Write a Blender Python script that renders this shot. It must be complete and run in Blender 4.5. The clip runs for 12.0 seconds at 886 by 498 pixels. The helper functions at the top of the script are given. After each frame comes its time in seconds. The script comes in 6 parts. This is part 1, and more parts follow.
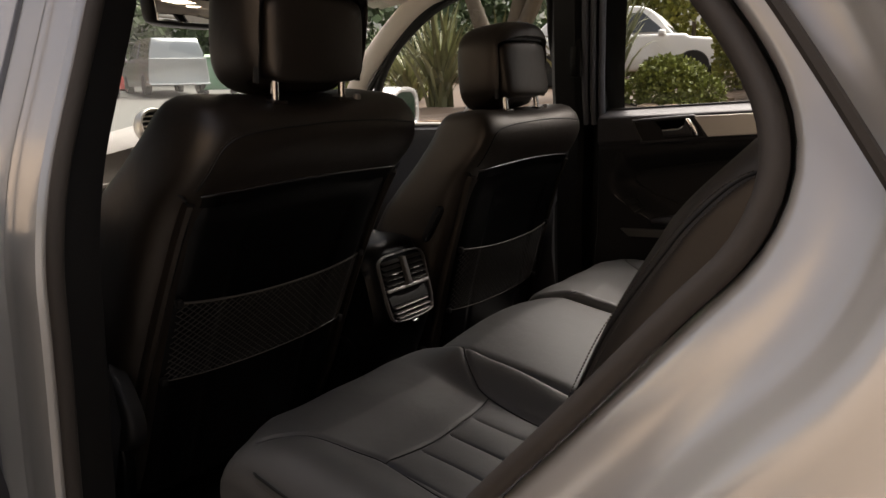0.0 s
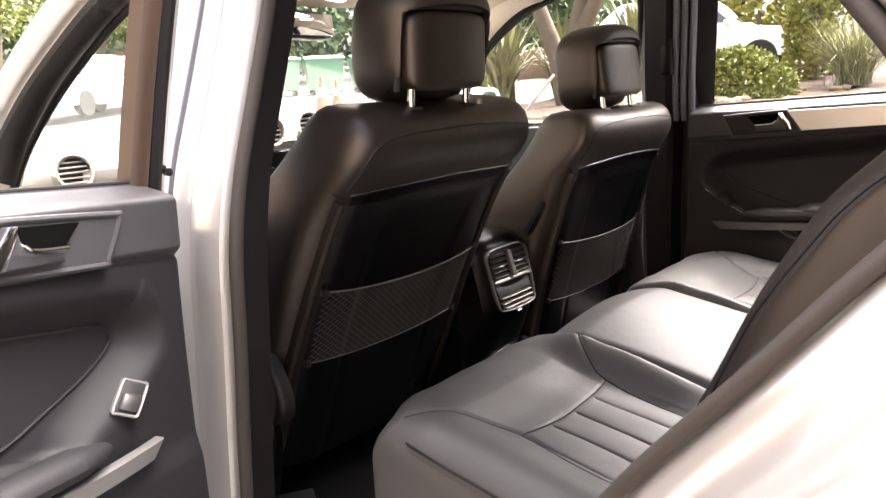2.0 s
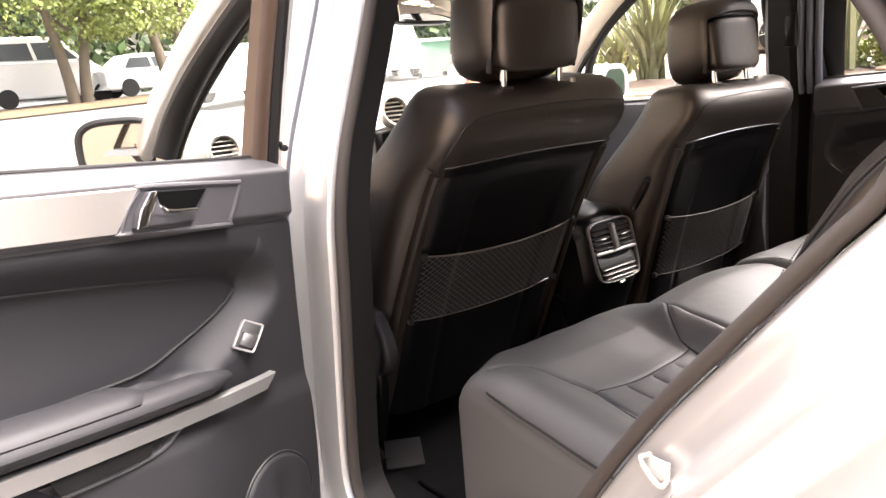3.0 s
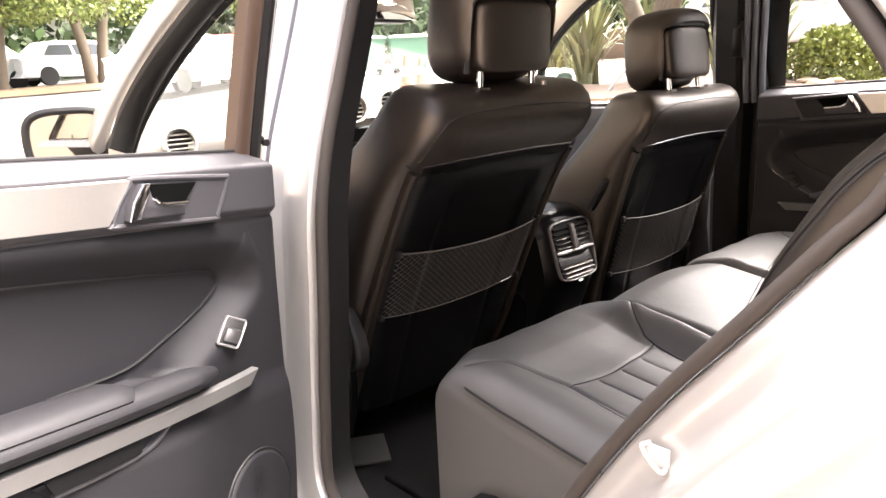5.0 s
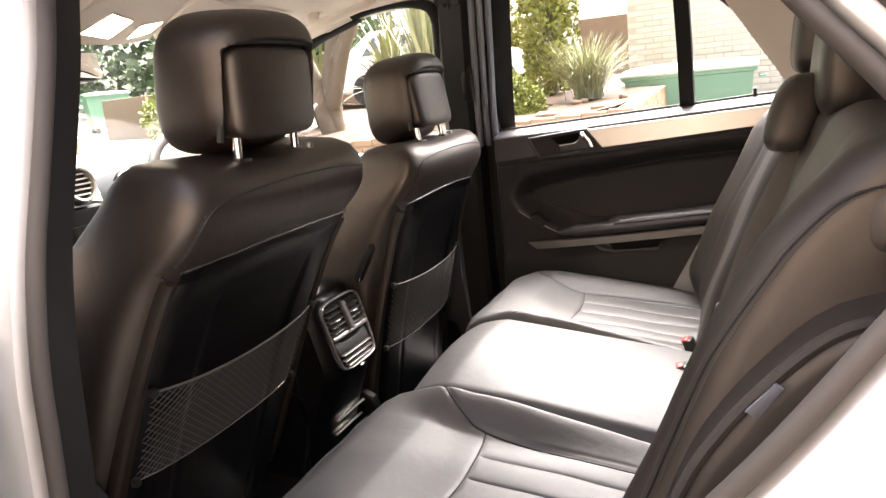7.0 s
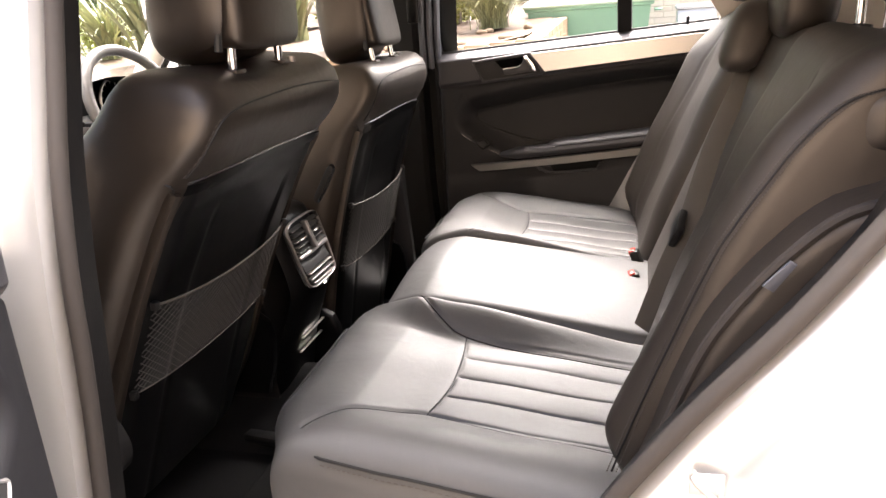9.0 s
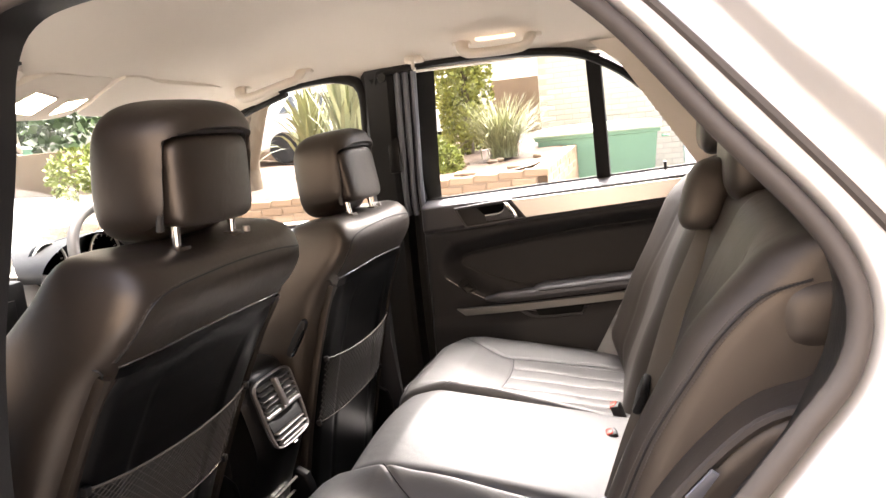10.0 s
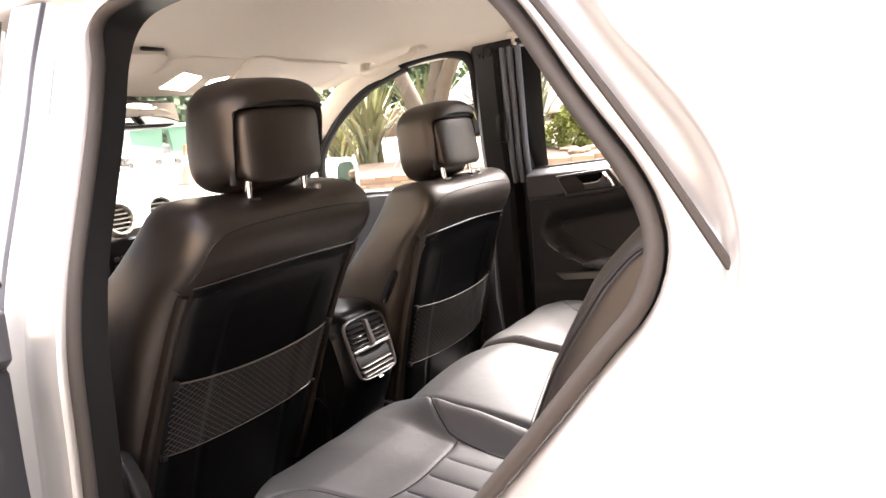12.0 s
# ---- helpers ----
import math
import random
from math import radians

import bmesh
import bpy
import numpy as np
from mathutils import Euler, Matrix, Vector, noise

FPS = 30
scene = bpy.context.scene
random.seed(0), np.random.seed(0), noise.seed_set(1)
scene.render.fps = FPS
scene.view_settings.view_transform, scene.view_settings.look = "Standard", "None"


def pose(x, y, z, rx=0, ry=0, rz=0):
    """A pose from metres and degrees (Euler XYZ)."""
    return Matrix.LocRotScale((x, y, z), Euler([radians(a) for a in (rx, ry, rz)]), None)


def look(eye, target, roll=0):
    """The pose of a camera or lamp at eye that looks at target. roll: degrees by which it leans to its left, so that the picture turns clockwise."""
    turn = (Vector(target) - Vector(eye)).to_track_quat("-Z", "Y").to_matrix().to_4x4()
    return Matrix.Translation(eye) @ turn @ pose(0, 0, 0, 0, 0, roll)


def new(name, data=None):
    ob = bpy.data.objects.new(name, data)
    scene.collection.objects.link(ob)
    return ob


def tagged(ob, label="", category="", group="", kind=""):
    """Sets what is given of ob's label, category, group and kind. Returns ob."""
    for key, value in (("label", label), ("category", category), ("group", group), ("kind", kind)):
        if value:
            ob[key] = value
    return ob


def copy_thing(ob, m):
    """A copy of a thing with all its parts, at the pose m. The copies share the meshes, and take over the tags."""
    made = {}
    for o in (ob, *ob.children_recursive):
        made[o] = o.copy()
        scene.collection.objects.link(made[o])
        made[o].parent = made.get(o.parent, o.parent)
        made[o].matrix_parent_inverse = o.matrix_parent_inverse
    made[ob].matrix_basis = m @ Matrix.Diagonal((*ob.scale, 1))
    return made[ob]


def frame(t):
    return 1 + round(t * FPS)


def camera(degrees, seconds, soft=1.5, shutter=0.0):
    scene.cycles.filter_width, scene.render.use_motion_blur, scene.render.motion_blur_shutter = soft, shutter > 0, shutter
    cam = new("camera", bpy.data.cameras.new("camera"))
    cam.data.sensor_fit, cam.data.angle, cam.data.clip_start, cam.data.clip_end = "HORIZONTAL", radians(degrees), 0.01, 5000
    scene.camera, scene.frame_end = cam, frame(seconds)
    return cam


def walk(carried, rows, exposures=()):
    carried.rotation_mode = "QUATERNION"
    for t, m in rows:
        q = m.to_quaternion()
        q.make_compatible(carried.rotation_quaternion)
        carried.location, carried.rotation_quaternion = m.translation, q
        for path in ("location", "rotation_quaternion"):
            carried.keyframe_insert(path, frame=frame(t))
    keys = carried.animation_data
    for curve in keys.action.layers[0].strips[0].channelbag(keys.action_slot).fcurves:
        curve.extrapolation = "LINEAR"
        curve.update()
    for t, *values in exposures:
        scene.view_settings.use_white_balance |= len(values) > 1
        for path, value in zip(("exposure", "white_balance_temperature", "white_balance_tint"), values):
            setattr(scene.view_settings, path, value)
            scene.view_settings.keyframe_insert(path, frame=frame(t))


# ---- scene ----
# World: metres, -x is the front of the car, +y its far side, z up from the road.
cam = camera(62.0, 12.0)
ROWS = [
    (0.0, 0.9433, -1.228, 1.3144, 76.99, 1.33, 37.07),
    (0.5, 0.8767, -1.2661, 1.325, 74.94, 0.76, 40.96),
    (1.0, 0.844, -1.3398, 1.3369, 76.23, 2.44, 37.52),
    (1.5, 0.8556, -1.3845, 1.3463, 76.55, 3.55, 37.55),
    (2.0, 0.9168, -1.3807, 1.3341, 76.91, 2.8, 41.17),
    (2.5, 1.0162, -1.3576, 1.3381, 77.55, 3.13, 48.87),
    (3.0, 1.0696, -1.3834, 1.3347, 76.01, 4.48, 52.62),
    (3.5, 1.0745, -1.4334, 1.3471, 77.13, 3.87, 51.58),
    (5.5, 0.9675, -1.4587, 1.339, 75.54, 3.02, 45.02),
    (6.0, 0.8791, -1.3381, 1.3449, 76.87, 4.46, 39.94),
    (6.5, 0.8238, -1.2876, 1.3452, 77.02, 4.7, 33.02),
    (7.0, 0.7199, -1.3271, 1.3605, 77.51, 5.76, 22.35),
    (9.0, 0.5952, -1.4294, 1.353, 71.67, 4.32, 14.2),
    (9.5, 0.6355, -1.4031, 1.384, 76.94, 4.45, 11.44),
    (10.0, 0.702, -1.3562, 1.4121, 81.01, 5.65, 15.89),
    (10.5, 0.8048, -1.3112, 1.402, 81.59, 4.97, 20.65),
    (11.0, 0.8863, -1.3219, 1.3901, 82.75, 4.11, 26.18),
    (11.5, 0.9679, -1.4033, 1.389, 81.39, 5.76, 28.18),
    (12.0, 1.0159, -1.3881, 1.3835, 80.35, 5.69, 31.32),
]
EXPOSURES = [(0.0, 0.12, 7000, 16), (0.4, 1.0, 6850, 17), (0.8, 1.7, 6800, 18), (1.5, 2.18, 6750, 18), (2.5, 2.5, 6700, 19), (3.5, 2.66, 6700, 19), (9.0, 2.74, 6750, 18), (10.0, 2.95, 6750, 18), (12.0, 2.92, 6700, 19)]
walk(cam, [(t, pose(x, y, z, rx, ry, rz)) for t, x, y, z, rx, ry, rz in ROWS], EXPOSURES)

# ---- world and sun: a bright, thinly overcast day ----
SUN_ELEVATION, SUN_AZIMUTH = 61.0, 10.0
world = bpy.data.worlds.new("overcast_sky")
scene.world = world
world.use_nodes = True
wn = world.node_tree
wn.nodes.clear()
sky = wn.nodes.new("ShaderNodeTexSky")
sky.sky_type, sky.sun_disc = "NISHITA", False
sky.sun_elevation, sky.sun_rotation = radians(SUN_ELEVATION), radians(SUN_AZIMUTH)
sky.air_density, sky.dust_density, sky.ozone_density = 1.0, 5.0, 1.0
pale = wn.nodes.new("ShaderNodeHueSaturation")
pale.inputs["Saturation"].default_value = 0.62
back = wn.nodes.new("ShaderNodeBackground")
back.inputs["Strength"].default_value = 0.13
wout = wn.nodes.new("ShaderNodeOutputWorld")
wn.links.new(sky.outputs[0], pale.inputs["Color"])
wn.links.new(pale.outputs[0], back.inputs["Color"])
wn.links.new(back.outputs[0], wout.inputs["Surface"])
sun = new("sun", bpy.data.lights.new("sun", "SUN"))
sun.data.energy, sun.data.angle, sun.data.color = 9.5, radians(74), (1.0, 0.965, 0.915)
sa, se = radians(SUN_AZIMUTH), radians(SUN_ELEVATION)
sun.matrix_world = look((0, 0, 0), (-math.sin(sa) * math.cos(se), -math.cos(sa) * math.cos(se), -math.sin(se)))


# ---- materials ----
def material(name, color, rough=0.5, metal=0.0, vary=0.15, scale=3.0, bump=0.0, bump_scale=200.0, coat=0.0, spec=0.5, fine=60.0, cells=False, tint=None, sheen=0.0):
    m = bpy.data.materials.new(name)
    m.use_nodes = True
    n, l = m.node_tree.nodes, m.node_tree.links
    b = n["Principled BSDF"]
    b.inputs["Roughness"].default_value, b.inputs["Metallic"].default_value = rough, metal
    b.inputs["Coat Weight"].default_value, b.inputs["Specular IOR Level"].default_value = coat, spec
    b.inputs["Coat Roughness"].default_value = 0.06 if metal else 0.38
    b.inputs["Sheen Weight"].default_value = sheen
    co = n.new("ShaderNodeTexCoord")
    big, small = n.new("ShaderNodeTexNoise"), n.new("ShaderNodeTexNoise")
    big.inputs["Scale"].default_value, small.inputs["Scale"].default_value = scale, fine
    big.inputs["Detail"].default_value = 4
    add = n.new("ShaderNodeMath")
    add.operation = "ADD"
    half = n.new("ShaderNodeMath")
    half.operation, half.inputs[1].default_value = "MULTIPLY", 0.5
    mix = n.new("ShaderNodeMix")
    mix.data_type = "RGBA"
    lo = [c * (1 - vary) for c in color]
    hi = tint or [min(1, c * (1 + vary)) for c in color]
    mix.inputs["A"].default_value, mix.inputs["B"].default_value = (*lo, 1), (*hi, 1)
    for tex in (big, small):
        l.new(co.outputs["Object"], tex.inputs["Vector"])
    l.new(big.outputs["Fac"], add.inputs[0])
    l.new(small.outputs["Fac"], add.inputs[1])
    l.new(add.outputs[0], half.inputs[0])
    l.new(half.outputs[0], mix.inputs["Factor"])
    l.new(mix.outputs["Result"], b.inputs["Base Color"])
    ramp = n.new("ShaderNodeMapRange")
    ramp.inputs["To Min"].default_value, ramp.inputs["To Max"].default_value = max(0.02, rough * (1 - vary)), min(1, rough * (1 + vary))
    l.new(half.outputs[0], ramp.inputs["Value"])
    l.new(ramp.outputs[0], b.inputs["Roughness"])
    if bump:
        tex = n.new("ShaderNodeTexVoronoi" if cells else "ShaderNodeTexNoise")
        tex.inputs["Scale"].default_value = bump_scale
        l.new(co.outputs["Object"], tex.inputs["Vector"])
        bp = n.new("ShaderNodeBump")
        bp.inputs["Strength"].default_value, bp.inputs["Distance"].default_value = bump, 0.001
        l.new(tex.outputs[0], bp.inputs["Height"])
        l.new(bp.outputs[0], b.inputs["Normal"])
    return m


def leaf_material(name, dark, light, scale=2.0, rough=0.5):
    m = material(name, dark, rough, vary=0.0, tint=light, scale=scale, fine=9.0)
    n, l = m.node_tree.nodes, m.node_tree.links
    b, info, hue = n["Principled BSDF"], n.new("ShaderNodeNewGeometry"), n.new("ShaderNodeHueSaturation")
    rng = n.new("ShaderNodeMapRange")
    rng.inputs["To Min"].default_value, rng.inputs["To Max"].default_value = 0.55, 1.5
    src = b.inputs["Base Color"].links[0].from_socket
    l.new(info.outputs["Random Per Island"], rng.inputs["Value"])
    l.new(rng.outputs[0], hue.inputs["Value"])
    l.new(src, hue.inputs["Color"])
    l.new(hue.outputs[0], b.inputs["Base Color"])
    b.inputs["Subsurface Weight"].default_value = 0.0
    return m


def piece_material(name, dark, light, rough=0.85):
    """Bricks: every piece has a tone of its own."""
    m = material(name, dark, rough, vary=0.0, tint=[(a + b) / 2 for a, b in zip(dark, light)], scale=14, fine=90, bump=0.6, bump_scale=140)
    n, l = m.node_tree.nodes, m.node_tree.links
    b, info, mix = n["Principled BSDF"], n.new("ShaderNodeObjectInfo"), n.new("ShaderNodeMix")
    geo, add, fr = n.new("ShaderNodeNewGeometry"), n.new("ShaderNodeMath"), n.new("ShaderNodeMath")
    fr.operation = "FRACT"
    l.new(info.outputs["Random"], add.inputs[0])
    l.new(geo.outputs["Random Per Island"], add.inputs[1])
    l.new(add.outputs[0], fr.inputs[0])
    mix.data_type = "RGBA"
    src = b.inputs["Base Color"].links[0].from_socket
    l.new(fr.outputs[0], mix.inputs["Factor"])
    l.new(src, mix.inputs["A"])
    mix.inputs["B"].default_value = (*light, 1)
    l.new(mix.outputs["Result"], b.inputs["Base Color"])
    return m


def glass_material(name, tint, gloss=1.0):
    m = bpy.data.materials.new(name)
    m.use_nodes = True
    n, l = m.node_tree.nodes, m.node_tree.links
    n.clear()
    tr, gl, mx, lw = n.new("ShaderNodeBsdfTransparent"), n.new("ShaderNodeBsdfGlossy"), n.new("ShaderNodeMixShader"), n.new("ShaderNodeLayerWeight")
    out, pw, mad = n.new("ShaderNodeOutputMaterial"), n.new("ShaderNodeMath"), n.new("ShaderNodeMath")
    tr.inputs["Color"].default_value = (*tint, 1)
    gl.inputs["Roughness"].default_value = 0.02
    pw.operation, pw.inputs[1].default_value = "POWER", 4.0
    mad.operation = "MULTIPLY_ADD"
    mad.inputs[1].default_value, mad.inputs[2].default_value = 0.6 * gloss, 0.045 * gloss
    l.new(lw.outputs["Facing"], pw.inputs[0])
    l.new(pw.outputs[0], mad.inputs[0])
    l.new(mad.outputs[0], mx.inputs["Fac"])
    l.new(tr.outputs[0], mx.inputs[1])
    l.new(gl.outputs[0], mx.inputs[2])
    l.new(mx.outputs[0], out.inputs["Surface"])
    return m


def glow_material(name, color, strength):
    m = bpy.data.materials.new(name)
    m.use_nodes = True
    b = m.node_tree.nodes["Principled BSDF"]
    b.inputs["Base Color"].default_value = (0.8, 0.78, 0.7, 1)
    b.inputs["Emission Color"].default_value, b.inputs["Emission Strength"].default_value = (*color, 1), strength
    return m


TAN_RENDER = material("sunlit_tan_render", (0.33, 0.265, 0.20), 0.85, vary=0.12, bump=0.4, bump_scale=60)
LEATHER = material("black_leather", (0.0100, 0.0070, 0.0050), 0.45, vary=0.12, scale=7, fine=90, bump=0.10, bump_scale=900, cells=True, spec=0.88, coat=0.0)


def add_creases(m, scale, strength):
    """Soft creases of used leather, under the fine grain."""
    n, l = m.node_tree.nodes, m.node_tree.links
    b = n["Principled BSDF"]
    grain = b.inputs["Normal"].links[0].from_node
    co, tex, bp = n.new("ShaderNodeTexCoord"), n.new("ShaderNodeTexNoise"), n.new("ShaderNodeBump")
    tex.inputs["Scale"].default_value, tex.inputs["Detail"].default_value, tex.inputs["Distortion"].default_value = scale, 6.0, 1.2
    bp.inputs["Strength"].default_value, bp.inputs["Distance"].default_value = strength, 0.004
    l.new(co.outputs["Object"], tex.inputs["Vector"])
    l.new(tex.outputs[0], bp.inputs["Height"])
    l.new(bp.outputs[0], grain.inputs["Normal"])


add_creases(LEATHER, 22.0, 0.22)
LEATHER.node_tree.nodes["Principled BSDF"].inputs["Specular Tint"].default_value = (1.0, 0.92, 0.84, 1)
STITCH = material("grey_thread", (0.075, 0.068, 0.06), 0.7)
# lighter copy of black_leather: light on the cushion tops put into its colour
LIT_LEATHER = material("top_lit_black_leather", (0.055, 0.0535, 0.0525), 0.58, vary=0.12, scale=7, fine=90, bump=0.10, bump_scale=900, cells=True, spec=0.85, coat=0.45)
add_creases(LIT_LEATHER, 20.0, 0.20)
LIT_LEATHER.node_tree.nodes["Principled BSDF"].inputs["Coat Roughness"].default_value = 0.54
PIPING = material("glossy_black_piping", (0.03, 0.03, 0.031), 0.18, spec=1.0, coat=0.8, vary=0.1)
# copy of black_leather in between: the backrests' light put into its colour
HALF_LIT_LEATHER = material("half_lit_black_leather", (0.0300, 0.0250, 0.0212), 0.50, vary=0.12, scale=7, fine=90, bump=0.10, bump_scale=900, cells=True, spec=0.8)
add_creases(HALF_LIT_LEATHER, 16.0, 0.25)
HALF_LIT_LEATHER.node_tree.nodes["Principled BSDF"].inputs["Specular Tint"].default_value = (1.0, 0.93, 0.86, 1)
GREY_SEAL = material("ribbed_grey_seal", (0.11, 0.115, 0.13), 0.45, vary=0.15)
STRIP = material("matt_silver_strip", (0.21, 0.207, 0.20), 0.48, metal=0.6, vary=0.06, fine=200)
VOID = material("unlit_black_recess", (0.002, 0.002, 0.002), 0.95, spec=0.05)
BRIGHT_MIRROR = material("clear_mirror_glass", (0.85, 0.85, 0.84), 0.02, metal=1.0, vary=0.0)
SEAM = material("seam_shadow_thread", (0.008, 0.008, 0.008), 0.6)
GLOSS_BLACK = material("satin_black_seatback_board", (0.003, 0.003, 0.0032), 0.34, spec=0.20, vary=0.2, bump=0.1, bump_scale=300)
PLASTIC = material("charcoal_plastic", (0.011, 0.0107, 0.0106), 0.46, spec=0.32, vary=0.15, bump=0.25, bump_scale=600, cells=True)
LINING = material("black_lower_door_lining", (0.0148, 0.0147, 0.0166), 0.58, vary=0.15, scale=5, bump=0.15, bump_scale=900, cells=True, spec=0.35)
VINYL = material("charcoal_grained_vinyl", (0.044, 0.043, 0.0465), 0.42, vary=0.12, scale=5, bump=0.15, bump_scale=900, cells=True)
CARPET = material("black_carpet", (0.011, 0.011, 0.011), 0.95, spec=0.05, vary=0.35, scale=30, fine=400, bump=1.0, bump_scale=700)
RUBBER = material("dark_rubber_seal", (0.011, 0.0105, 0.010), 0.6, spec=0.2, vary=0.2, bump=0.3, bump_scale=300)
NET = material("black_elastic_net", (0.040, 0.038, 0.035), 0.6, vary=0.2)
WARM_RUBBER = material("velvet_edge_seal", (0.036, 0.030, 0.026), 0.75, vary=0.2, bump=0.12, bump_scale=900)
SILVER = material("silver_metallic_paint", (0.58, 0.570, 0.555), 0.25, metal=0.50, vary=0.012, scale=1.5, fine=30, coat=0.8)
BRONZE_TRIM = material("satin_brown_frame_cover", (0.060, 0.037, 0.025), 0.45, vary=0.12)
SLAT = material("dark_satin_slat", (0.07, 0.068, 0.066), 0.38, metal=0.6, vary=0.08)
SATIN = material("satin_grey_trim", (0.26, 0.25, 0.24), 0.40, metal=0.8, vary=0.08, fine=200)
ALUMINIUM = material("brushed_aluminium_trim", (0.74, 0.71, 0.66), 0.36, metal=0.9, vary=0.06, fine=200)
CHROME = material("bright_chrome", (0.85, 0.84, 0.82), 0.12, metal=1.0, vary=0.05)
HEADLINER = material("beige_headliner_fabric", (0.70, 0.64, 0.56), 0.95, vary=0.06, scale=6, fine=300, bump=0.5, bump_scale=900)
PALE_TRIM = material("pale_grey_dash_skin", (0.40, 0.385, 0.36), 0.6, vary=0.06, bump=0.3, bump_scale=500, cells=True)
RIM_LEATHER = material("grey_rim_leather", (0.13, 0.125, 0.12), 0.45, vary=0.12, bump=0.1, bump_scale=700, cells=True)
GLASS = glass_material("clear_window_glass", (0.93, 0.95, 0.93))
SCREEN_GLASS = glass_material("green_tinted_windscreen", (0.84, 0.90, 0.85), 1.0)
MIRROR = material("mirror_glass", (0.30, 0.29, 0.28), 0.02, metal=1.0, vary=0.0)
BELT = material("grey_woven_belt", (0.085, 0.074, 0.062), 0.7, vary=0.15, fine=500, bump=0.6, bump_scale=800)
RED = material("red_buckle_button", (0.55, 0.04, 0.02), 0.4)
LAMP_GLOW = glow_material("lit_dome_lens", (1.0, 0.88, 0.68), 5.0)
LAMP_DIM = glow_material("dim_amber_lens", (1.0, 0.62, 0.32), 0.35)
WHITE = material("white_plastic", (0.75, 0.73, 0.70), 0.45)
ASPHALT = material("pale_worn_asphalt", (0.12, 0.117, 0.112), 0.9, vary=0.25, scale=0.7, fine=40, bump=0.7, bump_scale=90)
SOIL = material("bark_covered_soil", (0.085, 0.053, 0.032), 0.95, vary=0.4, scale=1.5, fine=25, bump=1.0, bump_scale=50)
DRY_GRASS = material("dry_grass_verge", (0.15, 0.10, 0.055), 0.95, vary=0.3, scale=2, fine=30, bump=1.0, bump_scale=60)
STONE = material("tan_garden_stone", (0.20, 0.14, 0.09), 0.9, vary=0.25, scale=6, bump=0.6, bump_scale=60)
BARK = material("grey_brown_bark", (0.14, 0.11, 0.075), 0.9, vary=0.35, scale=5, fine=40, bump=1.0, bump_scale=40)
BRICK = piece_material("orange_brown_brick", (0.25, 0.155, 0.09), (0.38, 0.26, 0.16))
PALE_BRICK = piece_material("cream_brick", (0.62, 0.56, 0.46), (0.74, 0.68, 0.57))
TAN_MORTAR = material("tan_mortar", (0.30, 0.21, 0.135), 0.95, vary=0.2, bump=0.6, bump_scale=120)
MORTAR = material("pale_mortar", (0.60, 0.55, 0.46), 0.95, vary=0.15, bump=0.6, bump_scale=120)
RENDERED = material("white_painted_render", (0.72, 0.69, 0.64), 0.85, vary=0.08, scale=1.0, bump=0.4, bump_scale=60)
BIN_GREEN = material("green_bin_plastic", (0.17, 0.33, 0.22), 0.45, vary=0.2, scale=2)
LID_GREEN = material("faded_green_lid", (0.42, 0.54, 0.42), 0.5, vary=0.15, scale=2)
CAR_WHITE = material("white_car_paint", (0.78, 0.78, 0.77), 0.2, vary=0.03, coat=0.6)
CAR_RED = material("red_car_paint", (0.42, 0.03, 0.025), 0.2, vary=0.05, coat=0.6)
CAR_SILVER = material("silver_car_paint", (0.42, 0.44, 0.46), 0.25, metal=0.5, vary=0.04, coat=0.6)
CAR_GLASS = material("dark_car_glass", (0.09, 0.10, 0.11), 0.05, vary=0.1)
TYRE = material("tyre_rubber", (0.02, 0.02, 0.02), 0.8)
ALLOY = material("alloy_rim", (0.5, 0.5, 0.5), 0.3, metal=0.9)
CONE_ORANGE = material("orange_cone_plastic", (0.50, 0.12, 0.055), 0.5)
LAMP_RED = material("red_tail_lamp", (0.5, 0.02, 0.02), 0.2)
CYPRESS = leaf_material("cypress_foliage", (0.12, 0.14, 0.028), (0.38, 0.37, 0.09))
SHRUB = leaf_material("shrub_leaves", (0.09, 0.12, 0.024), (0.28, 0.30, 0.075))
FLAX = leaf_material("flax_blades", (0.15, 0.17, 0.08), (0.36, 0.36, 0.20))
TREE_LEAF = leaf_material("tree_leaves", (0.09, 0.13, 0.028), (0.27, 0.31, 0.08))
HEDGE_LEAF = leaf_material("far_hedge_leaves", (0.04, 0.07, 0.03), (0.11, 0.16, 0.06))


# ---- mesh helpers: a mesh is (vertices, faces) ----
def join(*ms):
    V, F = [], []
    for v, f in ms:
        o = len(V)
        V += v
        F += [tuple(i + o for i in q) for q in f]
    return V, F


def moved(mesh, m):
    flip = m.to_3x3().determinant() < 0
    return [tuple(m @ Vector(p)) for p in mesh[0]], [tuple(reversed(q)) if flip else q for q in mesh[1]]


def mapped(mesh, fn, flip=False):
    return [fn(*p) for p in mesh[0]], [tuple(reversed(q)) if flip else q for q in mesh[1]]


def skin(rows, close=False, cap=False):
    """A sheet over rows of points; close joins each row's end to its start."""
    n = len(rows[0])
    V = [tuple(p) for r in rows for p in r]
    F = []
    for i in range(len(rows) - 1):
        for j in range(n if close else n - 1):
            k = (j + 1) % n
            F.append((i * n + j, i * n + k, (i + 1) * n + k, (i + 1) * n + j))
    if cap:
        F.append(tuple(reversed(range(n))))
        F.append(tuple(range((len(rows) - 1) * n, len(rows) * n)))
    return V, F


